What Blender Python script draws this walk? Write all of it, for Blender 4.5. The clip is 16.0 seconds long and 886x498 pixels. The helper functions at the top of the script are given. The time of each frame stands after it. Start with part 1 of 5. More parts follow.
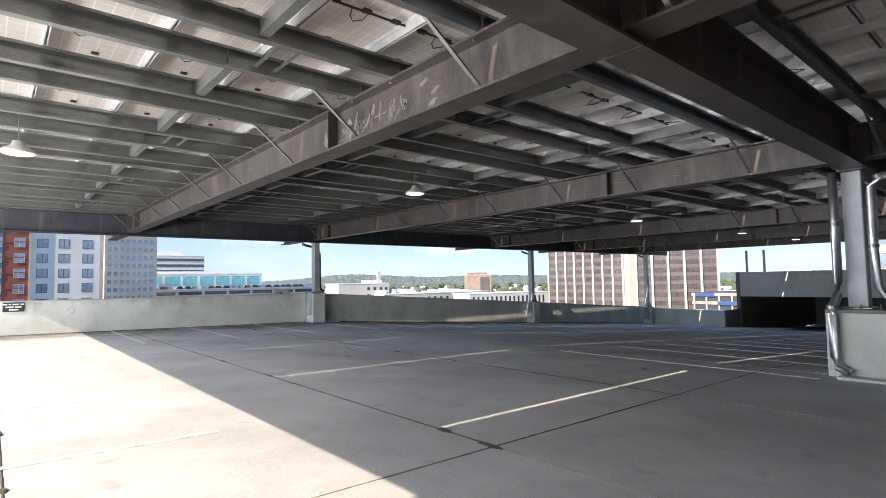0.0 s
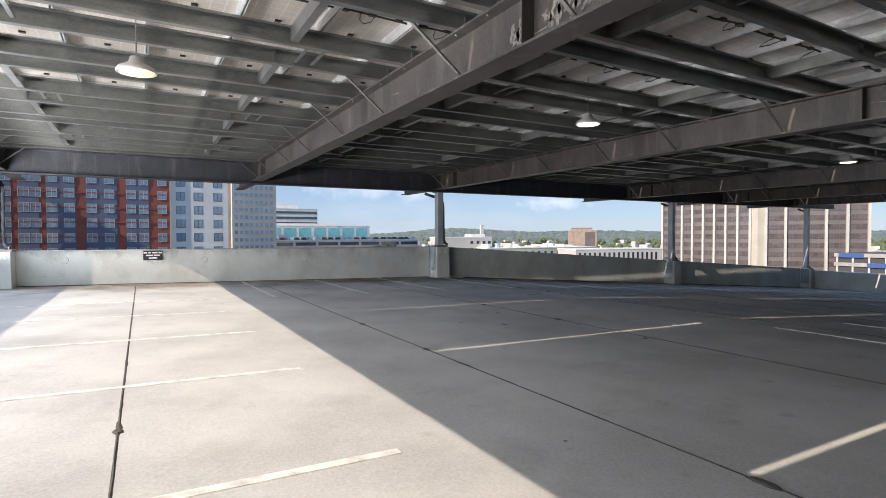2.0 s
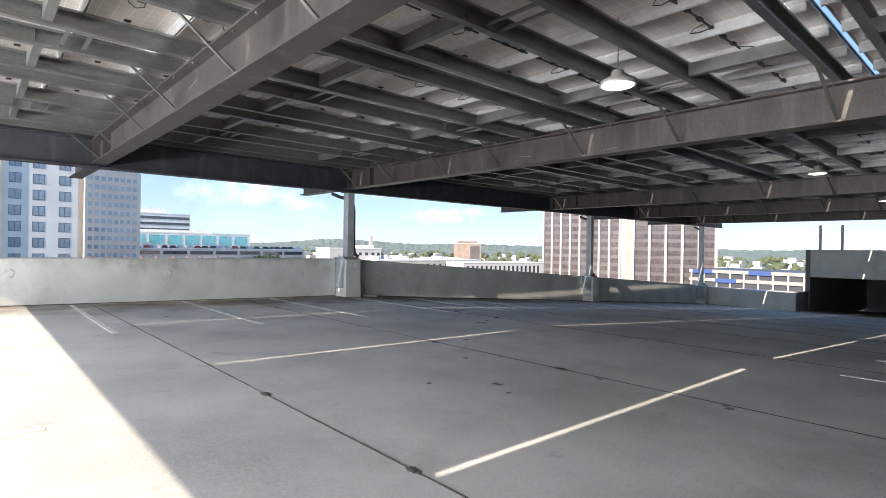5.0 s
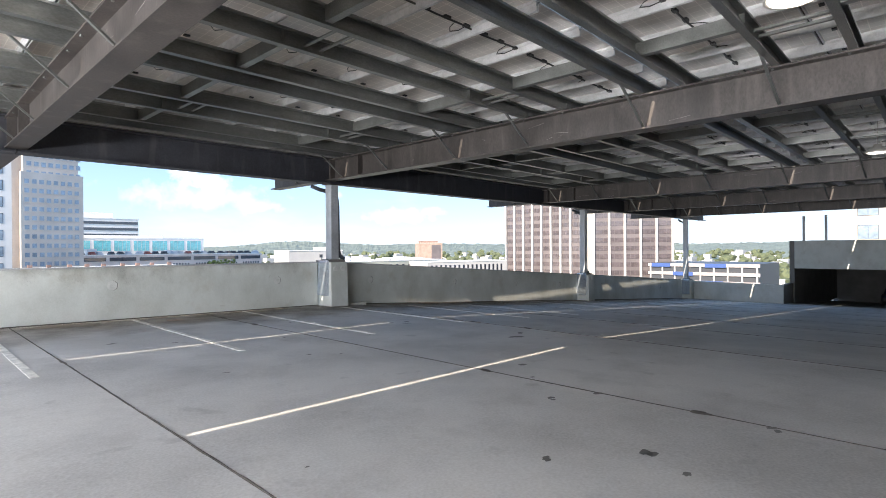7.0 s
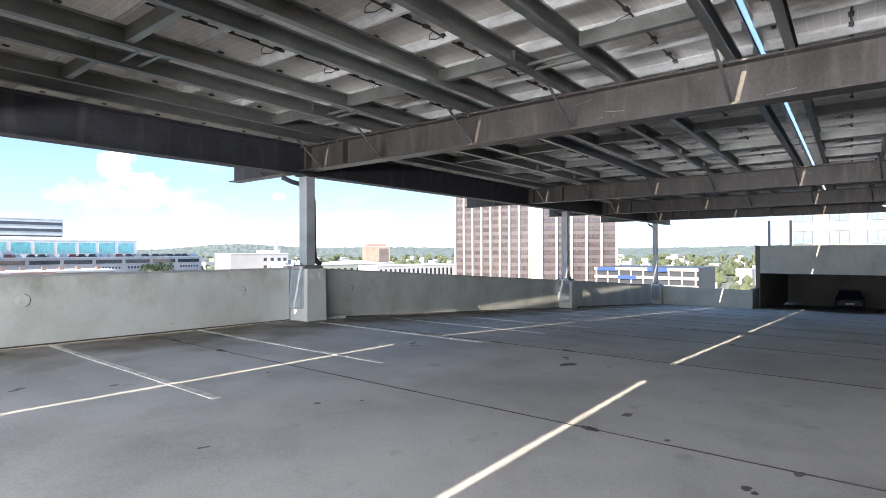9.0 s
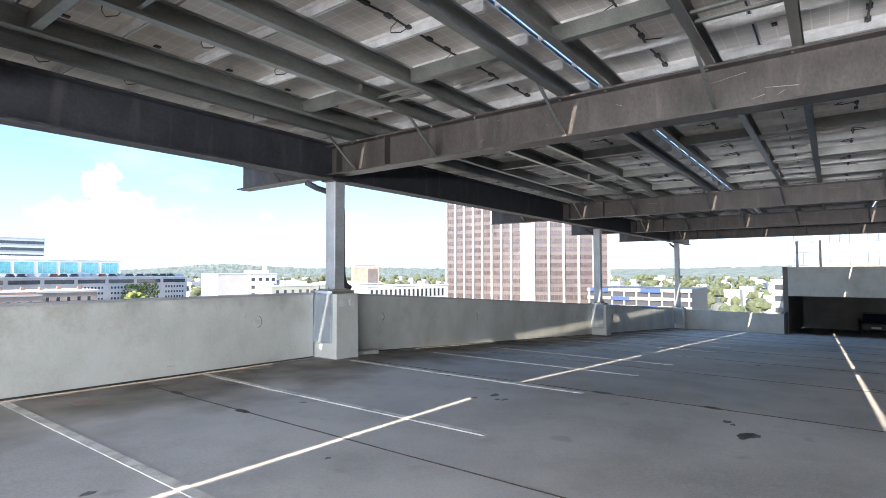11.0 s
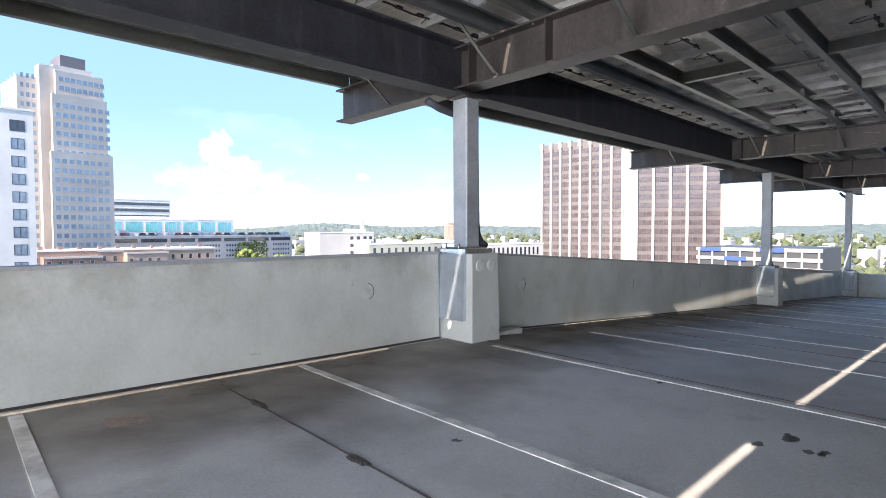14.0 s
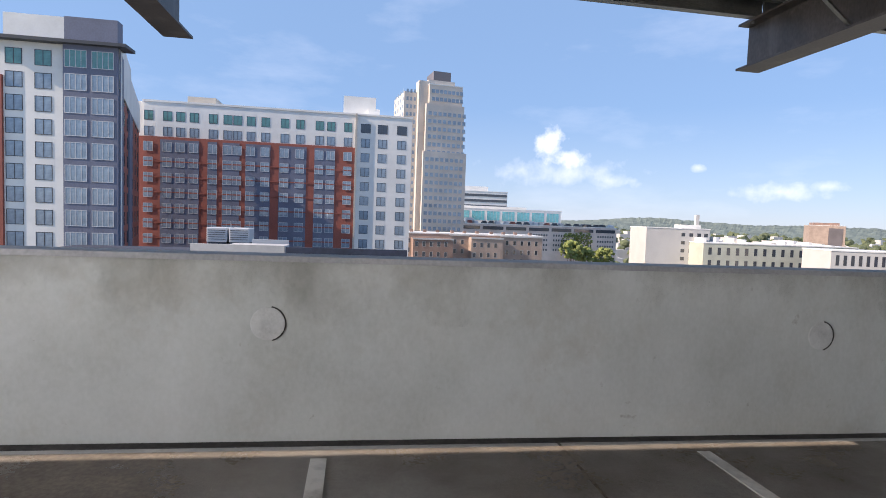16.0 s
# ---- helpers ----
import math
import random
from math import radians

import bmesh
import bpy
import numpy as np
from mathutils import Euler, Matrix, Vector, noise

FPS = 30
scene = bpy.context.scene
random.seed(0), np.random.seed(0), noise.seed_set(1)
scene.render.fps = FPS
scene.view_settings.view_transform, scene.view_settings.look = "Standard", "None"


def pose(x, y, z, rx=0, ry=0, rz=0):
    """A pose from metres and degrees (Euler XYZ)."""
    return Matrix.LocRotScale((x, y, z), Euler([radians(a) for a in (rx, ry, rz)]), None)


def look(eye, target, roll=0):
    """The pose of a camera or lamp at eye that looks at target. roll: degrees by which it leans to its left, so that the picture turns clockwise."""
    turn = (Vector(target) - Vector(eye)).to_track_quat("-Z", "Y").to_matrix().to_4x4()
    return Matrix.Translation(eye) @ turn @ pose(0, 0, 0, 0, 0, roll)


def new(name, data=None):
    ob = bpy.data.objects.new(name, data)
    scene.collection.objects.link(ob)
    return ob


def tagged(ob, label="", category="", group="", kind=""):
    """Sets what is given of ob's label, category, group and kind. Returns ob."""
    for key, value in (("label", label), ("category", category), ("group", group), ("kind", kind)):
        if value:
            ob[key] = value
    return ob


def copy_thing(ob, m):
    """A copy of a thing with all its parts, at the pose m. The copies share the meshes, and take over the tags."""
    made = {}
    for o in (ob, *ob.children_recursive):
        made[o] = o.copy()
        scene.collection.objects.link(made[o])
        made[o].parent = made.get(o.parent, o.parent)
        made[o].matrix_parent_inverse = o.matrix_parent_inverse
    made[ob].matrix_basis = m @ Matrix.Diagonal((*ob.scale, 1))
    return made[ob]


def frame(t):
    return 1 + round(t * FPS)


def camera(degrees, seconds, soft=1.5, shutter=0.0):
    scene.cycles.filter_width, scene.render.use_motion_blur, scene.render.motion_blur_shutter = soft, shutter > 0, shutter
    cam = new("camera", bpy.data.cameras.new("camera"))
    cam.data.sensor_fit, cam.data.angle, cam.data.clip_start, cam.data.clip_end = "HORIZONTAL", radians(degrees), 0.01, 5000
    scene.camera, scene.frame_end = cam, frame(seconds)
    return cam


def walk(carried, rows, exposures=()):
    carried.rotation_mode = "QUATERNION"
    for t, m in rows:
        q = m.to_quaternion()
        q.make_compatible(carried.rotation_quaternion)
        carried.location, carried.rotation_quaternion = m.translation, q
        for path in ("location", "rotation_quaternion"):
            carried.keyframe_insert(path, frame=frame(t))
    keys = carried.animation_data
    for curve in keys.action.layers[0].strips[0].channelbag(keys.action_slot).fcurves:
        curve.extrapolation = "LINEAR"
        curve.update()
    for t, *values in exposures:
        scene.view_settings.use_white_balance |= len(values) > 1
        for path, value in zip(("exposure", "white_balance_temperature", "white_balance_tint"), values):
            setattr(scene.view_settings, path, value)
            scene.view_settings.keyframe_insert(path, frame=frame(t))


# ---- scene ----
cam = camera(80.1, 16.0, 0.9)
PATH = [
    (0, (-0.853, -1.064, 1.748), (0.449, 0.45, 1.867), -1.0),
    (0.5, (-0.819, -0.412, 1.73), (0.424, 1.154, 1.752), -0.8),
    (1, (-0.738, 0.222, 1.711), (0.305, 1.928, 1.708), -0.8),
    (1.5, (-0.692, 0.819, 1.732), (0.312, 2.548, 1.699), -0.4),
    (2, (-0.557, 1.428, 1.737), (0.435, 3.164, 1.686), -0.2),
    (2.5, (-0.448, 2.038, 1.736), (0.663, 3.701, 1.684), -0.2),
    (3, (-0.21, 2.664, 1.712), (0.938, 4.302, 1.715), -0.2),
    (3.5, (-0.025, 3.315, 1.707), (1.182, 4.908, 1.759), -0.2),
    (6, (0.895, 6.359, 1.672), (2.262, 7.818, 1.636), 1.3),
    (6.5, (1.043, 7.058, 1.662), (2.41, 8.518, 1.628), 1.4),
    (7, (1.268, 7.614, 1.658), (2.716, 8.994, 1.654), -0.4),
    (7.5, (1.436, 8.259, 1.648), (2.894, 9.628, 1.673), -1.3),
    (8, (1.631, 8.798, 1.653), (3.147, 10.103, 1.663), -0.6),
    (8.5, (1.824, 9.44, 1.647), (3.374, 10.704, 1.663), -0.3),
    (9, (2.011, 10.032, 1.671), (3.591, 11.259, 1.68), -0.2),
    (11.5, (3.145, 13.114, 1.697), (4.775, 14.264, 1.833), 0.2),
    (12, (3.351, 13.599, 1.695), (5.082, 14.587, 1.861), 0.0),
    (12.5, (3.716, 14.002, 1.699), (5.464, 14.962, 1.858), -0.0),
    (13, (4.011, 14.43, 1.666), (5.762, 15.39, 1.783), 0.1),
    (13.3, (4.208, 14.676, 1.645), (5.931, 15.69, 1.708), 0.0),
    (13.5, (4.352, 14.79, 1.637), (5.994, 15.932, 1.645), 0.4),
    (14, (4.593, 15.246, 1.593), (5.969, 16.695, 1.523), -0.2),
    (14.5, (4.816, 15.788, 1.599), (5.96, 17.427, 1.53), -0.1),
    (15, (5.019, 16.414, 1.569), (5.848, 18.233, 1.497), 0.2),
    (15.5, (5.105, 16.982, 1.575), (5.645, 18.906, 1.49), 0.0),
    (16, (5.162, 17.541, 1.572), (5.491, 19.51, 1.455), 2.1),
]
EXPOSURES = [(0.0, 1.88, 6000, 13), (1.0, 1.45, 6000, 12), (3.0, 1.38, 6000, 12), (3.7, 1.6, 6000, 12), (6.0, 2.15, 6000, 12), (9.0, 2.35, 5950, 12), (12.5, 2.65, 5900, 12), (13.5, 2.55, 5900, 13), (14.5, 2.2, 5950, 16), (16.0, 1.6, 6150, 17)]
SKY, SUN, WEST, WEST_LOW = 0.09, 2.35, 155.0, 1500.0
PANEL_CELL, PANEL_GAP = 0.015, 0.07
walk(cam, [(t, look(eye, target, roll)) for t, eye, target, roll in PATH], EXPOSURES)

# ---- light ----
SUN_TO = Vector((-1.667, -0.228, 1.0)).normalized()
sun_data = bpy.data.lights.new("sun", "SUN")
sun_data.energy, sun_data.angle, sun_data.color = SUN, radians(0.3), (1.0, 0.83, 0.62)
sun = new("sun", sun_data)
sun.matrix_world = look((0, 0, 60), Vector((0, 0, 60)) - SUN_TO)

world = bpy.data.worlds.new("sky")
scene.world = world
world.use_nodes = True
wn, wl = world.node_tree.nodes, world.node_tree.links
wn.clear()
sky = wn.new("ShaderNodeTexSky")
sky.sky_type, sky.sun_disc = "NISHITA", False
sky.sun_elevation, sky.sun_rotation = math.asin(SUN_TO.z), math.atan2(SUN_TO.x, SUN_TO.y)
sky.air_density, sky.dust_density, sky.ozone_density = 1.0, 0.15, 3.0
wc = wn.new("ShaderNodeTexCoord")
wm = wn.new("ShaderNodeMapping")
wm.inputs["Scale"].default_value = (1.0, 1.0, 3.2)
wnoise = wn.new("ShaderNodeTexNoise")
wnoise.inputs["Scale"].default_value, wnoise.inputs["Detail"].default_value = 3.4, 8.0
wnoise.inputs["Roughness"].default_value = 0.58
wramp = wn.new("ShaderNodeValToRGB")
wramp.color_ramp.elements[0].position, wramp.color_ramp.elements[1].position = 0.55, 0.85
wmix = wn.new("ShaderNodeMixRGB")
CLOUD = (5.0, 5.0, 5.1, 1)
wmix.inputs["Color2"].default_value = CLOUD


def sky_math(op, a, b):
    m = wn.new("ShaderNodeMath")
    m.operation = op
    for i, v in enumerate((a, b)):
        if isinstance(v, (int, float)):
            m.inputs[i].default_value = v
        else:
            wl.new(v, m.inputs[i])
    return m.outputs[0]


def sky_vector(op, a, b):
    m = wn.new("ShaderNodeVectorMath")
    m.operation = op
    for i, v in enumerate((a, b)):
        if isinstance(v, tuple):
            m.inputs[i].default_value = v
        else:
            wl.new(v, m.inputs[i])
    return m


way = sky_vector("NORMALIZE", wc.outputs["Generated"], (0.0, 0.0, 0.0)).outputs["Vector"]
puff = wn.new("ShaderNodeTexNoise")
puff.inputs["Scale"].default_value, puff.inputs["Detail"].default_value, puff.inputs["Roughness"].default_value = 30.0, 7.0, 0.58
wl.new(way, puff.inputs["Vector"])
cloud_cover = 0.0
for direction, width, height, density in (((0.345, 0.927, 0.142), 0.034, 0.03, 1.0), ((0.375, 0.92, 0.118), 0.045, 0.022, 0.8), ((0.372, 0.924, 0.09), 0.13, 0.028, 0.32), ((0.448, 0.89, 0.078), 0.06, 0.018, 0.4), ((0.664, 0.745, 0.061), 0.06, 0.016, 0.45), ((0.706, 0.705, 0.07), 0.03, 0.01, 0.4), ((0.57, 0.82, 0.1), 0.012, 0.008, 0.5)):
    off = sky_vector("SUBTRACT", way, direction).outputs["Vector"]
    scaled = sky_vector("MULTIPLY", off, (1 / width, 1 / width, 1 / height)).outputs["Vector"]
    size = sky_vector("LENGTH", scaled, (0.0, 0.0, 0.0)).outputs["Value"]
    rag = sky_math("MULTIPLY", sky_math("SUBTRACT", puff.outputs["Fac"], 0.5), 2.6)
    body = sky_math("MULTIPLY", sky_math("SUBTRACT", sky_math("ADD", rag, 1.0), size), 1.15 * density)
    clear = wn.new("ShaderNodeClamp")
    wl.new(body, clear.inputs["Value"])
    cloud_cover = sky_math("MAXIMUM", clear.outputs["Result"], cloud_cover)
wbg, wout = wn.new("ShaderNodeBackground"), wn.new("ShaderNodeOutputWorld")
wbg.inputs["Strength"].default_value = SKY
wl.new(wc.outputs["Generated"], wm.inputs["Vector"])
wl.new(wm.outputs["Vector"], wnoise.inputs["Vector"])
wl.new(wnoise.outputs["Fac"], wramp.inputs["Fac"])
wl.new(sky_math("MAXIMUM", sky_math("MULTIPLY", wramp.outputs["Color"], 0.22), cloud_cover), wmix.inputs["Fac"])
split = wn.new("ShaderNodeSeparateXYZ")
wl.new(way, split.inputs["Vector"])
haze = wn.new("ShaderNodeValToRGB")
haze.color_ramp.elements[0].position, haze.color_ramp.elements[1].position = 0.0, 0.2
haze.color_ramp.elements[0].color, haze.color_ramp.elements[1].color = (1.8, 2.2, 2.75, 1), (1.08, 1.7, 2.6, 1)
wl.new(split.outputs["Z"], haze.inputs["Fac"])
soft = wn.new("ShaderNodeMixRGB")
soft.inputs["Fac"].default_value = 0.85
wl.new(sky.outputs["Color"], soft.inputs["Color1"])
wl.new(haze.outputs["Color"], soft.inputs["Color2"])
wl.new(soft.outputs["Color"], wmix.inputs["Color1"])
wl.new(wmix.outputs["Color"], wbg.inputs["Color"])
wl.new(wbg.outputs["Background"], wout.inputs["Surface"])


def fill_light(name, eye, target, width, height, power, tint=(0.9, 0.95, 1.0)):
    """An added area lamp that stands in for daylight at an open side of the canopy."""
    d = bpy.data.lights.new(name, "AREA")
    d.shape, d.size, d.size_y, d.energy, d.color = "RECTANGLE", width, height, power, tint
    ob = new(name, d)
    ob.matrix_world = look(eye, target)


fill_light("west_sky_fill", (-5.2, 11.5, 3.3), (-1.2, 11.5, 2.1), 18, 1.6, WEST, (0.9, 0.95, 1.0))
# Upward lamp added in place of light bounced off the sunlit deck.
fill_light("deck_bounce_fill", (-5.9, 11.5, 1.5), (-4.8, 11.5, 5.5), 19, 2.2, WEST_LOW, (1.0, 0.96, 0.9))

# ---- materials ----
def material(name, color, rough=0.6, metal=0.0, spread=0.25, scale=1.2, grain=30.0, bump=0.15, stain=None, spots=0.0, stretch=(1, 1, 1), random_tone=0.0):
    """Base colour varied by stains and grain, with a fine relief. stain: a second colour for large patches."""
    m = bpy.data.materials.new(name)
    m.use_nodes = True
    n, l = m.node_tree.nodes, m.node_tree.links
    b = n["Principled BSDF"]
    b.inputs["Roughness"].default_value, b.inputs["Metallic"].default_value = rough, metal
    co, mp = n.new("ShaderNodeTexCoord"), n.new("ShaderNodeMapping")
    mp.inputs["Scale"].default_value = stretch
    l.new(co.outputs["Object"], mp.inputs["Vector"])
    big, small = n.new("ShaderNodeTexNoise"), n.new("ShaderNodeTexNoise")
    big.inputs["Scale"].default_value, big.inputs["Detail"].default_value, big.inputs["Roughness"].default_value = scale, 6, 0.6
    small.inputs["Scale"].default_value, small.inputs["Detail"].default_value = grain, 5
    for s in (big, small):
        l.new(mp.outputs["Vector"], s.inputs["Vector"])
    base = n.new("ShaderNodeMixRGB")
    lo = tuple(c * (1 - spread) for c in color)
    base.inputs["Color1"].default_value = (*(stain or lo), 1)
    base.inputs["Color2"].default_value = (*(min(1, c * (1 + spread * 0.5)) for c in color), 1)
    r = n.new("ShaderNodeValToRGB")
    r.color_ramp.elements[0].position, r.color_ramp.elements[1].position = 0.33, 0.6
    l.new(big.outputs["Fac"], r.inputs["Fac"])
    l.new(r.outputs["Color"], base.inputs["Fac"])
    fine = n.new("ShaderNodeMixRGB")
    fine.blend_type = "OVERLAY"
    fine.inputs["Fac"].default_value = min(1.0, spread * 1.6)
    l.new(base.outputs["Color"], fine.inputs["Color1"])
    l.new(small.outputs["Fac"], fine.inputs["Color2"])
    last = fine.outputs["Color"]
    if spots:
        v = n.new("ShaderNodeTexNoise")
        v.inputs["Scale"].default_value, v.inputs["Detail"].default_value = 2.6, 3
        l.new(co.outputs["Object"], v.inputs["Vector"])
        rr = n.new("ShaderNodeValToRGB")
        rr.color_ramp.elements[0].position, rr.color_ramp.elements[1].position = 0.66, 0.74
        l.new(v.outputs["Fac"], rr.inputs["Fac"])
        mul = n.new("ShaderNodeMath")
        mul.operation = "MULTIPLY"
        mul.inputs[1].default_value = spots
        l.new(rr.outputs["Color"], mul.inputs[0])
        dark = n.new("ShaderNodeMixRGB")
        dark.inputs["Color2"].default_value = (*(c * 0.35 for c in color), 1)
        l.new(mul.outputs[0], dark.inputs["Fac"])
        l.new(last, dark.inputs["Color1"])
        last = dark.outputs["Color"]
    if random_tone:
        info, hs = n.new("ShaderNodeObjectInfo"), n.new("ShaderNodeHueSaturation")
        mr = n.new("ShaderNodeMapRange")
        mr.inputs["To Min"].default_value, mr.inputs["To Max"].default_value = 1 - random_tone, 1 + random_tone
        l.new(info.outputs["Random"], mr.inputs["Value"])
        l.new(mr.outputs["Result"], hs.inputs["Value"])
        l.new(last, hs.inputs["Color"])
        last = hs.outputs["Color"]
    l.new(last, b.inputs["Base Color"])
    if bump:
        bp = n.new("ShaderNodeBump")
        bp.inputs["Strength"].default_value, bp.inputs["Distance"].default_value = bump, 0.01
        l.new(small.outputs["Fac"], bp.inputs["Height"])
        l.new(bp.outputs["Normal"], b.inputs["Normal"])
    rm = n.new("ShaderNodeMapRange")
    rm.inputs["To Min"].default_value, rm.inputs["To Max"].default_value = max(0.02, rough - 0.1), min(1, rough + 0.12)
    l.new(big.outputs["Fac"], rm.inputs["Value"])
    l.new(rm.outputs["Result"], b.inputs["Roughness"])
    return m


def plain(name, color, rough=0.5, metal=0.0, emit=0.0):
    m = bpy.data.materials.new(name)
    m.use_nodes = True
    b = m.node_tree.nodes["Principled BSDF"]
    b.inputs["Base Color"].default_value, b.inputs["Roughness"].default_value, b.inputs["Metallic"].default_value = (*color, 1), rough, metal
    if emit:
        b.inputs["Emission Color"].default_value, b.inputs["Emission Strength"].default_value = (*color, 1), emit
    return m


def backsheet():
    """The underside of a glass solar panel: dark square cells, with pale gaps that let some daylight through."""
    m = material("panel_laminate", (0.56, 0.51, 0.45), 0.36, 0, 0.1, 2.0, 60, 0.04, random_tone=0.1)
    n, l = m.node_tree.nodes, m.node_tree.links
    b = n["Principled BSDF"]
    b.inputs["Specular IOR Level"].default_value, b.inputs["Coat Weight"].default_value, b.inputs["Coat Roughness"].default_value = 0.5, 0.8, 0.3
    src = b.inputs["Base Color"].links[0].from_socket
    co = n.new("ShaderNodeTexCoord")
    br = n.new("ShaderNodeTexBrick")
    br.offset, br.squash = 0.0, 1.0
    br.inputs["Scale"].default_value = 1.0
    br.inputs["Brick Width"].default_value, br.inputs["Row Height"].default_value = 0.172, 0.172
    br.inputs["Mortar Size"].default_value, br.inputs["Mortar Smooth"].default_value = 0.007, 0.3
    br.inputs["Color1"].default_value = br.inputs["Color2"].default_value = (0.74, 0.74, 0.74, 1)
    br.inputs["Mortar"].default_value = (1, 1, 1, 1)
    l.new(co.outputs["Object"], br.inputs["Vector"])
    mul = n.new("ShaderNodeMixRGB")
    mul.blend_type, mul.inputs["Fac"].default_value = "MULTIPLY", 1.0
    l.new(src, mul.inputs["Color1"])
    l.new(br.outputs["Color"], mul.inputs["Color2"])
    l.new(mul.outputs["Color"], b.inputs["Base Color"])
    thin, mix = n.new("ShaderNodeBsdfTranslucent"), n.new("ShaderNodeMixShader")
    thin.inputs["Color"].default_value = (0.95, 0.9, 0.8, 1)
    share = n.new("ShaderNodeMapRange")
    share.inputs["To Min"].default_value, share.inputs["To Max"].default_value = PANEL_CELL, PANEL_GAP
    l.new(br.outputs["Fac"], share.inputs["Value"])
    l.new(share.outputs["Result"], mix.inputs["Fac"])
    l.new(b.outputs["BSDF"], mix.inputs[1])
    l.new(thin.outputs["BSDF"], mix.inputs[2])
    l.new(mix.outputs["Shader"], n["Material Output"].inputs["Surface"])
    return m


M_FLOOR = material("deck_concrete", (0.6, 0.588, 0.57), 0.62, 0, 0.22, 0.42, 45, 0.12, spots=0.3)
M_JOINT = material("joint_sealant", (0.075, 0.065, 0.055), 0.8, 0, 0.4, 3, 40, 0.3)
M_PAINT = material("line_paint", (0.84, 0.82, 0.78), 0.7, 0, 0.2, 5, 60, 0.2, stain=(0.52, 0.51, 0.48))
M_WALL = material("precast_concrete", (0.66, 0.68, 0.645), 0.85, 0, 0.12, 0.9, 38, 0.1, stain=(0.55, 0.565, 0.52), stretch=(1, 1, 0.8))
# Darker than precast: shade of the ramp opening is put into the colour.
M_WALL_DARK = material("dark_and_shaded_concrete", (0.22, 0.21, 0.195), 0.88, 0, 0.2, 0.8, 30, 0.25)
M_CAP = material("parapet_cap", (0.42, 0.42, 0.42), 0.6, 0, 0.2, 1.5, 40, 0.1)
M_STEEL = material("weathered_steel", (0.07, 0.061, 0.056), 0.42, 0.3, 0.3, 1.4, 40, 0.08, stain=(0.045, 0.04, 0.037), stretch=(1, 1, 0.5))
M_EDGE_STEEL = material("dark_beam_steel", (0.034, 0.035, 0.042), 0.6, 0.2, 0.3, 2.0, 25, 0.12)
M_GALV = material("galvanised_steel", (0.27, 0.275, 0.26), 0.34, 0.8, 0.2, 1.2, 70, 0.03, stain=(0.16, 0.165, 0.155), stretch=(0.4, 1, 1))
M_COLUMN = material("painted_column_steel", (0.44, 0.46, 0.48), 0.5, 0.3, 0.18, 2, 30, 0.06)
M_RAIL = material("aluminium_rail", (0.55, 0.55, 0.55), 0.35, 0.35, 0.15, 6, 60, 0.03)
M_PLATE = material("polished_cover_plate", (0.66, 0.72, 0.8), 0.14, 0.8, 0.12, 5, 60, 0.01)
M_BACK = backsheet()
M_GLASS_TOP = plain("panel_glass", (0.02, 0.025, 0.05), 0.1)


def cell_glass():
    """The dark blue sunward glass of the panels, which lets a little light through."""
    m = plain("panel_cell_glass", (0.015, 0.02, 0.045), 0.1)
    n, l = m.node_tree.nodes, m.node_tree.links
    clear, mix = n.new("ShaderNodeBsdfTransparent"), n.new("ShaderNodeMixShader")
    mix.inputs["Fac"].default_value = 0.25
    l.new(n["Principled BSDF"].outputs["BSDF"], mix.inputs[1])
    l.new(clear.outputs["BSDF"], mix.inputs[2])
    l.new(mix.outputs["Shader"], n["Material Output"].inputs["Surface"])
    return m


M_CELL_GLASS = cell_glass()
M_CABLE = plain("black_cable", (0.02, 0.02, 0.02), 0.5)
M_PIPE = material("pipe_galvanised", (0.5, 0.52, 0.54), 0.32, 0.85, 0.2, 6, 50, 0.04)
M_BROWN_PIPE = material("dark_downpipe", (0.06, 0.066, 0.078), 0.7, 0.2, 0.35, 6, 50, 0.1)
M_BLACK = plain("sign_black", (0.025, 0.025, 0.028), 0.5)
M_WHITE = plain("sign_white", (0.75, 0.75, 0.74), 0.6)
M_LAMP_BODY = plain("lamp_housing", (0.5, 0.48, 0.44), 0.4, 0.3)
M_LAMP_WARM = plain("lamp_lens_warm", (1.0, 0.66, 0.3), 0.4, 0, 0.6)
M_LAMP_COOL = plain("lamp_lens_pale", (1.0, 0.87, 0.72), 0.4, 0, 0.9)
M_DISC = material("patch_mortar", (0.66, 0.665, 0.63), 0.8, 0, 0.15, 8, 60, 0.2)
M_SPOT = material("oil_stain", (0.13, 0.125, 0.12), 0.5, 0, 0.3, 6, 40, 0.05)
M_SCUFF = material("chalky_scuff", (0.27, 0.25, 0.23), 0.8, 0, 0.3, 6, 40, 0.05)
M_PATCH = material("old_mortar", (0.36, 0.29, 0.25), 0.85, 0, 0.3, 5, 50, 0.2)
M_SMEAR = material("wiped_dust", (0.17, 0.155, 0.135), 0.75, 0, 0.35, 9, 60, 0.05)
M_GRIME_SHADE = material("damp_grime_and_shade", (0.055, 0.05, 0.045), 0.9, 0, 0.4, 4, 40, 0.2)


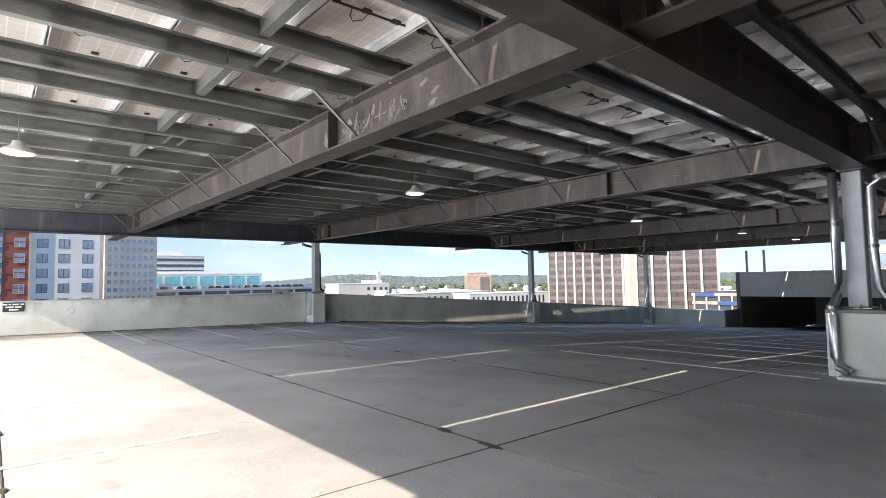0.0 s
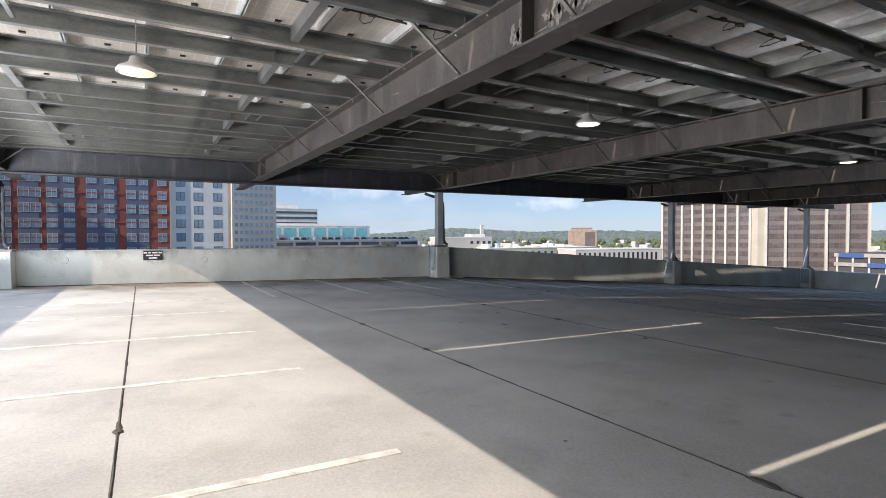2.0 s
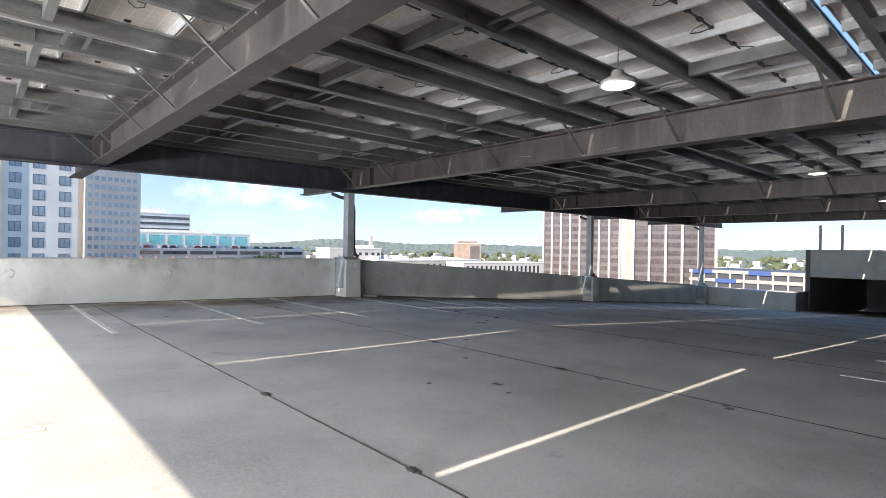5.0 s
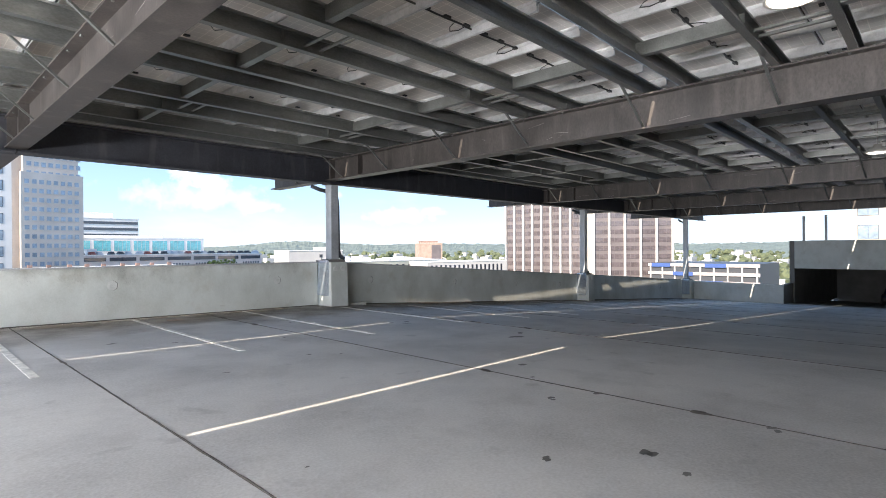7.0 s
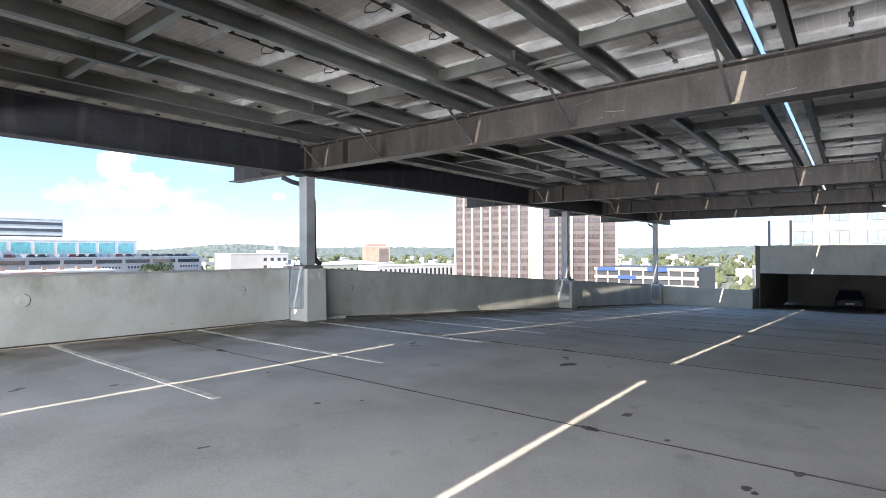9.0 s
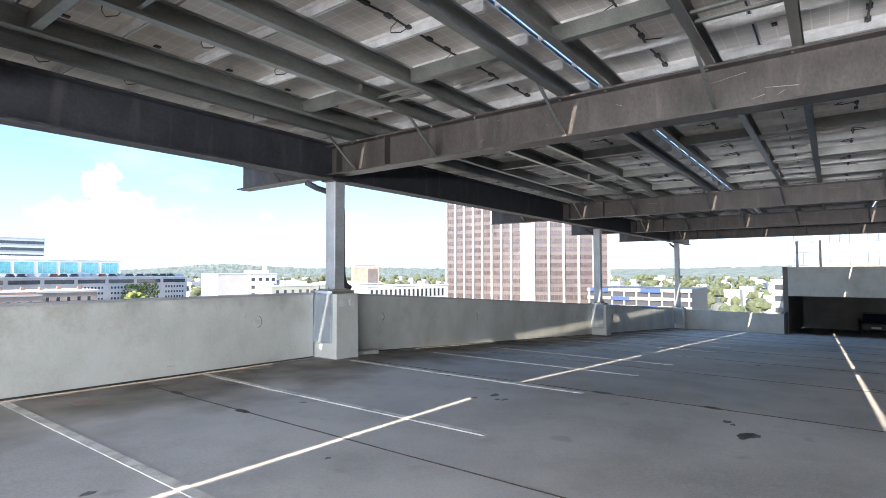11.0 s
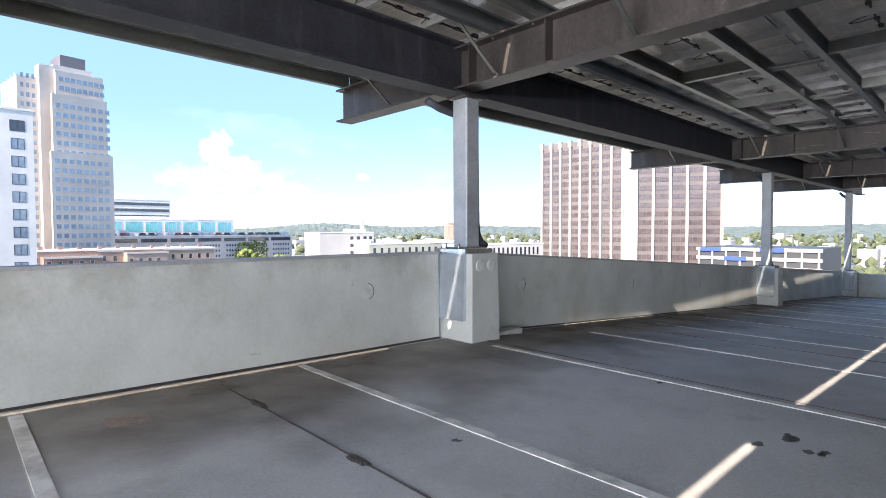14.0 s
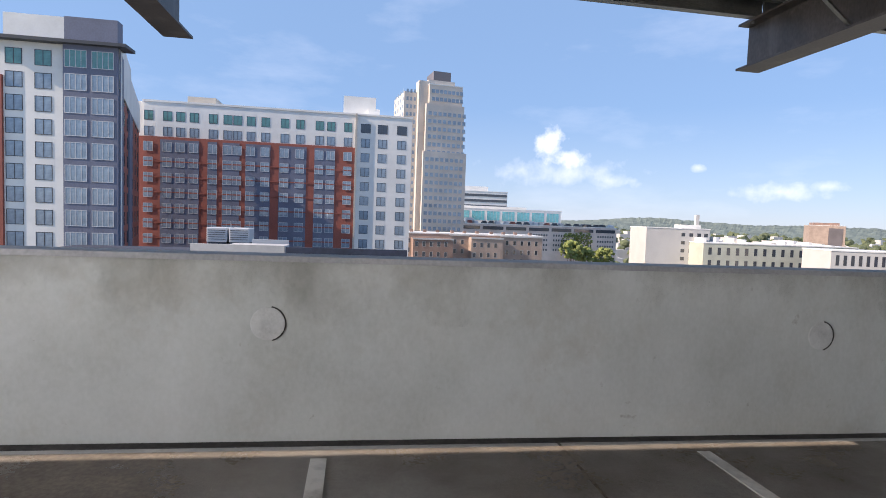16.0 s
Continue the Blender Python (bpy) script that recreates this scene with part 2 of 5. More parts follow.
def streaked(m, tone, amount):
    """Adds narrow upright run marks to a wall or beam material."""
    n, l = m.node_tree.nodes, m.node_tree.links
    b = n["Principled BSDF"]
    src = b.inputs["Base Color"].links[0].from_socket
    co, mp, nz, rp = n.new("ShaderNodeTexCoord"), n.new("ShaderNodeMapping"), n.new("ShaderNodeTexNoise"), n.new("ShaderNodeValToRGB")
    mp.inputs["Scale"].default_value = (2.6, 2.6, 0.35)
    nz.inputs["Scale"].default_value, nz.inputs["Detail"].default_value = 1.6, 7
    rp.color_ramp.elements[0].position, rp.color_ramp.elements[1].position = 0.54, 0.74
    l.new(co.outputs["Object"], mp.inputs["Vector"])
    l.new(mp.outputs["Vector"], nz.inputs["Vector"])
    l.new(nz.outputs["Fac"], rp.inputs["Fac"])
    k = n.new("ShaderNodeMath")
    k.operation = "MULTIPLY"
    k.inputs[1].default_value = amount
    l.new(rp.outputs["Color"], k.inputs[0])
    mx = n.new("ShaderNodeMixRGB")
    mx.inputs["Color2"].default_value = (*tone, 1)
    l.new(k.outputs[0], mx.inputs["Fac"])
    l.new(src, mx.inputs["Color1"])
    l.new(mx.outputs["Color"], b.inputs["Base Color"])


def blotched(m, tone, scale, low, high, amount):
    """Adds ragged weathering patches."""
    n, l = m.node_tree.nodes, m.node_tree.links
    b = n["Principled BSDF"]
    src = b.inputs["Base Color"].links[0].from_socket
    co, nz, rp, k, mx = n.new("ShaderNodeTexCoord"), n.new("ShaderNodeTexNoise"), n.new("ShaderNodeValToRGB"), n.new("ShaderNodeMath"), n.new("ShaderNodeMixRGB")
    nz.inputs["Scale"].default_value, nz.inputs["Detail"].default_value, nz.inputs["Roughness"].default_value = scale, 9, 0.68
    rp.color_ramp.elements[0].position, rp.color_ramp.elements[1].position = low, high
    k.operation, k.inputs[1].default_value = "MULTIPLY", amount
    l.new(co.outputs["Object"], nz.inputs["Vector"])
    l.new(nz.outputs["Fac"], rp.inputs["Fac"])
    l.new(rp.outputs["Color"], k.inputs[0])
    l.new(k.outputs[0], mx.inputs["Fac"])
    l.new(src, mx.inputs["Color1"])
    mx.inputs["Color2"].default_value = (*tone, 1)
    l.new(mx.outputs["Color"], b.inputs["Base Color"])


streaked(M_WALL, (0.4, 0.37, 0.3), 0.1)
blotched(M_WALL, (0.44, 0.41, 0.33), 1.3, 0.54, 0.72, 0.5)
blotched(M_WALL, (0.24, 0.21, 0.16), 6.0, 0.66, 0.74, 0.5)
blotched(M_WALL, (0.76, 0.775, 0.755), 0.55, 0.5, 0.66, 0.45)
blotched(M_WALL, (0.3, 0.25, 0.17), 14.0, 0.68, 0.78, 0.6)
blotched(M_FLOOR, (0.34, 0.33, 0.315), 0.9, 0.52, 0.75, 0.5)
blotched(M_STEEL, (0.22, 0.2, 0.18), 3.0, 0.62, 0.74, 0.3)
blotched(M_GALV, (0.42, 0.43, 0.42), 2.2, 0.58, 0.74, 0.4)
streaked(M_STEEL, (0.26, 0.235, 0.21), 0.25)
streaked(M_EDGE_STEEL, (0.14, 0.13, 0.13), 0.4)


# ---- mesh helpers ----
def box(bm, x0, y0, z0, x1, y1, z1, bevel=0.0):
    vs = [bm.verts.new(p) for p in ((x0, y0, z0), (x1, y0, z0), (x1, y1, z0), (x0, y1, z0), (x0, y0, z1), (x1, y0, z1), (x1, y1, z1), (x0, y1, z1))]
    fs = [bm.faces.new([vs[i] for i in f]) for f in ((3, 2, 1, 0), (4, 5, 6, 7), (0, 1, 5, 4), (1, 2, 6, 5), (2, 3, 7, 6), (3, 0, 4, 7))]
    if bevel:
        bmesh.ops.bevel(bm, geom=list({e for f in fs for e in f.edges}), offset=bevel, segments=2, affect="EDGES", profile=0.5)
    return vs


def hexa(bm, low, high):
    """A block from four low and four high corners, each going round the same way."""
    vs = [bm.verts.new(p) for p in (*low, *high)]
    for f in ((3, 2, 1, 0), (4, 5, 6, 7), (0, 1, 5, 4), (1, 2, 6, 5), (2, 3, 7, 6), (3, 0, 4, 7)):
        bm.faces.new([vs[i] for i in f])


def prism(bm, outline, axis, a, b):
    """Extrudes a closed outline along axis 0 (x; outline in y, z), 1 (y; x, z) or 2 (z; x, y)."""
    def at(p, s):
        return {0: (s, p[0], p[1]), 1: (p[0], s, p[1]), 2: (p[0], p[1], s)}[axis]
    lo, hi = [bm.verts.new(at(p, a)) for p in outline], [bm.verts.new(at(p, b)) for p in outline]
    k = len(outline)
    for i in range(k):
        bm.faces.new((lo[i], lo[(i + 1) % k], hi[(i + 1) % k], hi[i]))
    bm.faces.new(lo[::-1])
    bm.faces.new(hi)


def i_shape(width, depth, flange=0.03, web=0.018):
    w, d, t, s = width / 2, depth, flange, web / 2
    return [(-w, 0), (w, 0), (w, t), (s, t), (s, d - t), (w, d - t), (w, d), (-w, d), (-w, d - t), (-s, d - t), (-s, t), (-w, t)]


def c_shape(depth, width, lip, thick, turn=1):
    w, t, d = width, thick, depth
    pts = [(0, 0), (w, 0), (w, lip), (w - t, lip), (w - t, t), (t, t), (t, d - t), (w - t, d - t), (w - t, d - lip), (w, d - lip), (w, d), (0, d)]
    return [(turn * x, z) for x, z in pts]


def tube(bm, points, radius, sides=8):
    """A round bar or pipe through the points."""
    rings = []
    pts = [Vector(p) for p in points]
    for i, p in enumerate(pts):
        way = ((pts[i + 1] if i + 1 < len(pts) else p) - (pts[i - 1] if i else p)).normalized()
        side = way.cross(Vector((0, 0, 1)) if abs(way.z) < 0.9 else Vector((1, 0, 0))).normalized()
        up = side.cross(way)
        rings.append([bm.verts.new(p + radius * (math.cos(a) * side + math.sin(a) * up)) for a in (2 * math.pi * k / sides for k in range(sides))])
    for r0, r1 in zip(rings, rings[1:]):
        for k in range(sides):
            bm.faces.new((r0[k], r0[(k + 1) % sides], r1[(k + 1) % sides], r1[k]))
    bm.faces.new(rings[0][::-1])
    bm.faces.new(rings[-1])


def lathe(bm, profile, sides=24, at=(0, 0, 0)):
    """Turns (radius, height) pairs round the upright axis at a place."""
    rings = [[bm.verts.new((at[0] + r * math.cos(2 * math.pi * k / sides), at[1] + r * math.sin(2 * math.pi * k / sides), at[2] + z)) for k in range(sides)] for r, z in profile]
    for r0, r1 in zip(rings, rings[1:]):
        for k in range(sides):
            bm.faces.new((r0[k], r0[(k + 1) % sides], r1[(k + 1) % sides], r1[k]))
    bm.faces.new(rings[0][::-1])
    bm.faces.new(rings[-1])


def to_mesh(name, bm, mat, smooth=False):
    bmesh.ops.recalc_face_normals(bm, faces=bm.faces)
    me = bpy.data.meshes.new(name)
    bm.to_mesh(me)
    bm.free()
    for m in (mat if isinstance(mat, (list, tuple)) else (mat,)):
        me.materials.append(m)
    if smooth:
        for p in me.polygons:
            p.use_smooth = True
    return me


def part(name, bm, mat, parent=None, label="", smooth=False):
    ob = new(name, to_mesh(name, bm, mat, smooth))
    if parent:
        ob.parent = parent
    return tagged(ob, label)


def thing(name, label, category, at=(0, 0, 0), group="", kind=""):
    ob = new(name)
    ob.location = at
    return tagged(ob, label, category, group, kind)


def shared(name, mesh, parent, at=(0, 0, 0), turn=0.0):
    ob = new(name, mesh)
    ob.parent = parent
    ob.location, ob.rotation_euler = at, (0, 0, turn)
    return ob


# ---- the plan ----
BEND = 10.3                       # the deck bends down into a ramp here
END = 40.0                        # low wall at the ramp's foot
PARAPET = 20.9                   # inner face of the parapet


def deck(x):
    return 0.02 * (BEND - x) if x < BEND else -0.0675 * (x - BEND)


def parapet_top(x):
    return 1.245 + 0.004 * (BEND - x) if x < BEND else 1.245 - 0.066 * (x - BEND)


GIRDERS = (-4.05, 2.97, 10.21, 21.67, 29.95, 37.88)
GIRDER_Z, GIRDER_D = 3.645, 0.595
EDGE_Y, INNER_Y = 20.75, 1.13
COLUMNS = (-4.1, 10.18, 25.15, 39.54)
SLIT0, PITCH, SLIT = 11.07, 4.335, 0.06
# Rows -8 to -6 are unseen, added to cut light from the south.
ROWS_OF_PANELS = range(-8, 3)
PANEL_Z = 4.61
EDGE_X0, EDGE_X1 = -4.5, 43.4

# ---- floor: deck slabs between sealed joints ----
floor = tagged(new("floor"), "grey concrete parking deck slabs with sealed joints", "floor", kind="structure")
JOINTS = [-24.0] + [(-0.74 if k == 0 else -0.82 + 3.69 * k) for k in range(-5, 12)] + [62.0]
for y0, y1 in ((-24.0, 2.55), (2.55, 21.3)):
    for x0, x1 in zip(JOINTS, JOINTS[1:]):
        cuts = [x0 + 0.011] + ([BEND] if x0 < BEND < x1 else []) + [x1 - 0.011]
        bm = bmesh.new()
        for a, b in zip(cuts, cuts[1:]):
            ya, yb = y0 + 0.009, y1 - 0.009
            hexa(bm, [(a, ya, deck(a) - 0.3), (b, ya, deck(b) - 0.3), (b, yb, deck(b) - 0.3), (a, yb, deck(a) - 0.3)],
                 [(a, ya, deck(a)), (b, ya, deck(b)), (b, yb, deck(b)), (a, yb, deck(a))])
        bmesh.ops.remove_doubles(bm, verts=bm.verts, dist=0.0005)
        part("slab", bm, M_FLOOR, floor)


def floor_strip(bm, x0, y0, x1, y1, lift=0.0045):
    cuts = [x0] + ([BEND] if x0 < BEND < x1 else []) + [x1]
    for a, b in zip(cuts, cuts[1:]):
        hexa(bm, [(a, y0, deck(a) - 0.01), (b, y0, deck(b) - 0.01), (b, y1, deck(b) - 0.01), (a, y1, deck(a) - 0.01)],
             [(a, y0, deck(a) + lift), (b, y0, deck(b) + lift), (b, y1, deck(b) + lift), (a, y1, deck(a) + lift)])


def ragged_bead(x0, y0, x1, y1, width, seed):
    """A bead of sealant that wanders and swells along a joint."""
    rnd = random.Random(seed)
    bm = bmesh.new()
    n = max(2, int(math.hypot(x1 - x0, y1 - y0) / 0.22))
    along_y = abs(y1 - y0) > abs(x1 - x0)
    old = None
    for i in range(n + 1):
        s = i / n
        x, y = x0 + (x1 - x0) * s, y0 + (y1 - y0) * s
        w = width * (0.7 + 0.6 * rnd.random()) * (2.1 if rnd.random() < 0.05 else 1)
        o = (rnd.random() - 0.5) * 0.008
        h = deck(x) + 0.006
        new_v = [bm.verts.new((x + o - w, y, h - 0.012) if along_y else (x, y + o - w, h - 0.012)),
                 bm.verts.new((x + o, y, h) if along_y else (x, y + o, h)),
                 bm.verts.new((x + o + w, y, h - 0.012) if along_y else (x, y + o + w, h - 0.012))]
        if old:
            bm.faces.new((old[0], old[1], new_v[1], new_v[0]))
            bm.faces.new((old[1], old[2], new_v[2], new_v[1]))
        old = new_v
    return bm


for k, x in enumerate(JOINTS[1:-1]):
    part("joint_sealant", ragged_bead(x, 2.5 if x > 0 else -23.5, x, 20.9, 0.02 if x < 5 else 0.017, k), M_JOINT, floor)
    if x > 0:
        part("worn_joint", ragged_bead(x, -23.5, x, 2.5, 0.011, k + 50), M_SCUFF, floor)
part("joint_sealant", ragged_bead(2.4, 2.55, 11.0, 2.55, 0.018, 99), M_JOINT, floor)
part("worn_joint", ragged_bead(-23.5, 2.55, 2.4, 2.55, 0.011, 97), M_SCUFF, floor)
part("worn_joint", ragged_bead(11.0, 2.55, 60, 2.55, 0.011, 98), M_SCUFF, floor)


def sealant_lump(x, y, length, width, seed):
    """A swollen, torn length of sealant squeezed out of a joint."""
    rnd = random.Random(seed)
    bm = bmesh.new()
    rim, crown = [], []
    for k in range(16):
        a = 2 * math.pi * k / 16
        q = rnd.uniform(0.75, 1.2)
        px, py = x + width * q * math.cos(a), y + length * q * math.sin(a)
        rim.append(bm.verts.new((px, py, deck(px) - 0.002)))
        crown.append(bm.verts.new((x + (px - x) * 0.6, y + (py - y) * 0.7, deck(x) + rnd.uniform(0.008, 0.016))))
    for k in range(16):
        bm.faces.new((rim[k], rim[(k + 1) % 16], crown[(k + 1) % 16], crown[k]))
    bm.faces.new(crown)
    part("sealant_lump", bm, M_JOINT, floor)


for k, (x, y, length) in enumerate(((6.57, 19.7, 0.2), (6.55, 18.14, 0.14), (2.87, 10.36, 0.09), (2.87, 3.3, 0.12), (2.85, 2.6, 0.2), (-0.74, 6.2, 0.06), (-0.74, 4.2, 0.08), (6.56, 9.3, 0.12), (6.55, 11.9, 0.1), (2.87, 7.9, 0.08), (10.25, 13.8, 0.12), (10.25, 15.2, 0.16))):
    sealant_lump(x, y, length, 0.045, 300 + k)

# painted stall lines
LINES = [(0.045, y, -4.35, 1.03) for y in (4.85, 7.6, 10.36, 13.06, 15.55)]
paint_group = "stall lines on the deck"


def stall_line(x0, y0, x1, y1):
    bm = bmesh.new()
    floor_strip(bm, x0, y0, x1, y1, 0.0075)
    return tagged(part("stall_line", bm, M_PAINT), "worn white painted parking stall line on concrete", "road marking", paint_group, "structure")


for half, y, x0, x1 in LINES:
    stall_line(x0, y - half, x1, y + half)
for k in range(-1, 12):
    x = 4.98 + 2.545 * k
    stall_line(x - 0.048, 15.4, x + 0.048, 20.68 if x < 9 else 20.0)
for k in range(0, 8):
    x = 9.6 + 2.6 * k
    stall_line(x - 0.045, 1.6, x + 0.045, 6.8)

# oil spots and scuffs on the deck
def oil_spot(x, y, size, seed):
    rnd = random.Random(seed)
    bm = bmesh.new()
    for k in range(rnd.randint(1, 3)):
        cx, cy = x + (rnd.uniform(-1, 1) * size * 1.6 if k else 0), y + (rnd.uniform(-1, 1) * size * 1.3 if k else 0)
        r, ring = size * rnd.uniform(0.4, 1.0), []
        for j in range(14):
            a = 2 * math.pi * j / 14
            q = r * (0.75 + 0.5 * rnd.random())
            px, py = cx + q * math.cos(a) * 1.3, cy + q * math.sin(a) * 0.8
            ring.append(bm.verts.new((px, py, deck(px) + 0.0025)))
        bm.faces.new(ring)
    return tagged(part("oil_stain", bm, M_SPOT), "small dark oil stain on the concrete deck", "oil stain", "oil stains", "structure")


SPOTS = [(3.72, 17.42, 0.05), (4.52, 16.87, 0.06), (6.08, 16.11, 0.06), (5.9, 14.15, 0.03), (8.86, 16.42, 0.08), (5.55, 14.44, 0.03), (9.18, 13.31, 0.09), (7.19, 11.78, 0.06), (6.67, 11.27, 0.05), (6.02, 10.6, 0.05), (4.14, 14.11, 0.03), (9.15, 16.28, 0.07), (9.04, 16.04, 0.06), (9.54, 13.48, 0.06), (9.95, 17.63, 0.05), (9.24, 16.32, 0.07), (8.97, 16.13, 0.06), (7.26, 17.94, 0.03), (3.26, 10.83, 0.03), (5.18, 9.22, 0.05), (4.58, 9.74, 0.03), (5.0, 8.89, 0.05), (2.23, 4.43, 0.03), (6.52, 10.34, 0.05), (6.54, 8.69, 0.05), (6.42, 7.12, 0.06), (8.4, 4.0, 0.06), (14.2, 12.0, 0.1), (17.0, 14.0, 0.1)]
for k, (x, y, size) in enumerate(SPOTS):
    oil_spot(x, y, size, k)


bm = bmesh.new()
floor_strip(bm, 5.48, 19.86, 5.78, 20.12, 0.0068)
tagged(part("repair_patch", bm, M_PATCH), "square pale mortar repair patch in the deck", "floor patch", kind="structure")


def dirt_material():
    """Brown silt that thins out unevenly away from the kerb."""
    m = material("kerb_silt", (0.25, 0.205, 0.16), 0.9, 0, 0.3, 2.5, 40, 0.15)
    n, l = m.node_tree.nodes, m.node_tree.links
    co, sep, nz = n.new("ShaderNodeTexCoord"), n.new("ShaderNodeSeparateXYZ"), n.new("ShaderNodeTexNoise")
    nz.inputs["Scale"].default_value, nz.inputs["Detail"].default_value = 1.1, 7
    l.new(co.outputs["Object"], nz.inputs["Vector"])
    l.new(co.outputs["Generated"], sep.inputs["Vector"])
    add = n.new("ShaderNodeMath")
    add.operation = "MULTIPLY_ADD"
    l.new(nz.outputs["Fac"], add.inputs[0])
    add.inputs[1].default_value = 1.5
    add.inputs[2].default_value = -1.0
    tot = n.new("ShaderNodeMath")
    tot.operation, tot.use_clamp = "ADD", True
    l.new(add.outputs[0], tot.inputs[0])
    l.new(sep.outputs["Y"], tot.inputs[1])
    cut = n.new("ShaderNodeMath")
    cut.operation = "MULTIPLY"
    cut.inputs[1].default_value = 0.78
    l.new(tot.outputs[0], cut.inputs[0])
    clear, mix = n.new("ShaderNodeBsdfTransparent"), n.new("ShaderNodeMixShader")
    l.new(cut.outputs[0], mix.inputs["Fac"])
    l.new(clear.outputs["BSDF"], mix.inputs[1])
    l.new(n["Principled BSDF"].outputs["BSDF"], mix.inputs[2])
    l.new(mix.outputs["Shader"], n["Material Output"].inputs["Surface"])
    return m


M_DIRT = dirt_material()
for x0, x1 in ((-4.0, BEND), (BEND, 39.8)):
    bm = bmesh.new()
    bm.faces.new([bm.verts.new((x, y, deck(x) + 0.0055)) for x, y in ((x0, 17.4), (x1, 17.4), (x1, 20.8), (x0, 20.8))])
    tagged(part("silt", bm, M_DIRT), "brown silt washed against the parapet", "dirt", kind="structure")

# ---- parapet ----
def parapet(name, spans, y0, y1):
    wall = tagged(new(name), "pale grey precast concrete parapet wall with stains", "wall", kind="structure")
    for a, b in spans:
        bm = bmesh.new()
        hexa(bm, [(a, y0, deck(a) + 0.03), (b, y0, deck(b) + 0.03), (b, y1, deck(b) - 1.2), (a, y1, deck(a) - 1.2)],
             [(a, y0 + 0.015, parapet_top(a)), (b, y0 + 0.015, parapet_top(b)), (b, y1, parapet_top(b)), (a, y1, parapet_top(a))])
        part("precast_panel", bm, M_WALL, wall)
        bm = bmesh.new()
        hexa(bm, [(a, y0 - 0.012, parapet_top(a)), (b, y0 - 0.012, parapet_top(b)), (b, y1 + 0.02, parapet_top(b)), (a, y1 + 0.02, parapet_top(a))],
             [(a, y0 - 0.005, parapet_top(a) + 0.035), (b, y0 - 0.005, parapet_top(b) + 0.035), (b, y1 + 0.02, parapet_top(b) + 0.035), (a, y1 + 0.02, parapet_top(a) + 0.035)])
        part("cap", bm, M_CAP, wall)
        bm = bmesh.new()
        hexa(bm, [(a, y0 - 0.04, deck(a) - 0.02), (b, y0 - 0.04, deck(b) - 0.02), (b, y0 + 0.05, deck(b) - 0.02), (a, y0 + 0.05, deck(a) - 0.02)],
             [(a, y0 - 0.036, deck(a) + 0.008), (b, y0 - 0.036, deck(b) + 0.008), (b, y0 + 0.05, deck(b) + 0.034), (a, y0 + 0.05, deck(a) + 0.034)])
        part("base_joint", bm, M_GRIME_SHADE, wall)
    return wall


ends = [-24.0] + [c for c in COLUMNS if -24 < c < 40] + [END + 0.2]
parapet("wall_north", [(a + (0.3 if a > -24 else 0), b - (0.3 if b < 41 else 0)) for a, b in zip(ends, ends[1:])], PARAPET, PARAPET + 0.22)


def moss_material():
    """Brown-green run-off stain, densest and most ragged along the coping."""
    m = material("coping_stain", (0.2, 0.17, 0.1), 0.9, 0, 0.3, 3.0, 40, 0.1)
    n, l = m.node_tree.nodes, m.node_tree.links
    co, sep, nz, mp = n.new("ShaderNodeTexCoord"), n.new("ShaderNodeSeparateXYZ"), n.new("ShaderNodeTexNoise"), n.new("ShaderNodeMapping")
    nz.inputs["Scale"].default_value, nz.inputs["Detail"].default_value, nz.inputs["Roughness"].default_value = 1.5, 9, 0.66
    mp.inputs["Scale"].default_value = (1.0, 1.0, 0.6)
    l.new(co.outputs["Object"], mp.inputs["Vector"])
    l.new(mp.outputs["Vector"], nz.inputs["Vector"])
    l.new(co.outputs["Generated"], sep.inputs["Vector"])
    spread, total, cut = n.new("ShaderNodeMath"), n.new("ShaderNodeMath"), n.new("ShaderNodeMath")
    spread.operation, spread.inputs[1].default_value, spread.inputs[2].default_value = "MULTIPLY_ADD", 4.2, -2.75
    l.new(nz.outputs["Fac"], spread.inputs[0])
    total.operation, total.use_clamp = "ADD", True
    l.new(spread.outputs[0], total.inputs[0])
    l.new(sep.outputs["Z"], total.inputs[1])
    cut.operation, cut.inputs[1].default_value = "MULTIPLY", 0.34
    l.new(total.outputs[0], cut.inputs[0])
    clear, mix = n.new("ShaderNodeBsdfTransparent"), n.new("ShaderNodeMixShader")
    l.new(cut.outputs[0], mix.inputs["Fac"])
    l.new(clear.outputs["BSDF"], mix.inputs[1])
    l.new(n["Principled BSDF"].outputs["BSDF"], mix.inputs[2])
    l.new(mix.outputs["Shader"], n["Material Output"].inputs["Surface"])
    return m


M_MOSS = moss_material()
a, b = -3.7, 9.85
bm = bmesh.new()
bm.faces.new([bm.verts.new(q) for q in ((a, PARAPET + 0.004, parapet_top(a) - 0.4), (b, PARAPET + 0.004, parapet_top(b) - 0.4), (b, PARAPET + 0.009, parapet_top(b) - 0.002), (a, PARAPET + 0.009, parapet_top(a) - 0.002))])
tagged(part("coping_stain", bm, M_MOSS), "brown run-off stain under the parapet coping", "stain", kind="structure")

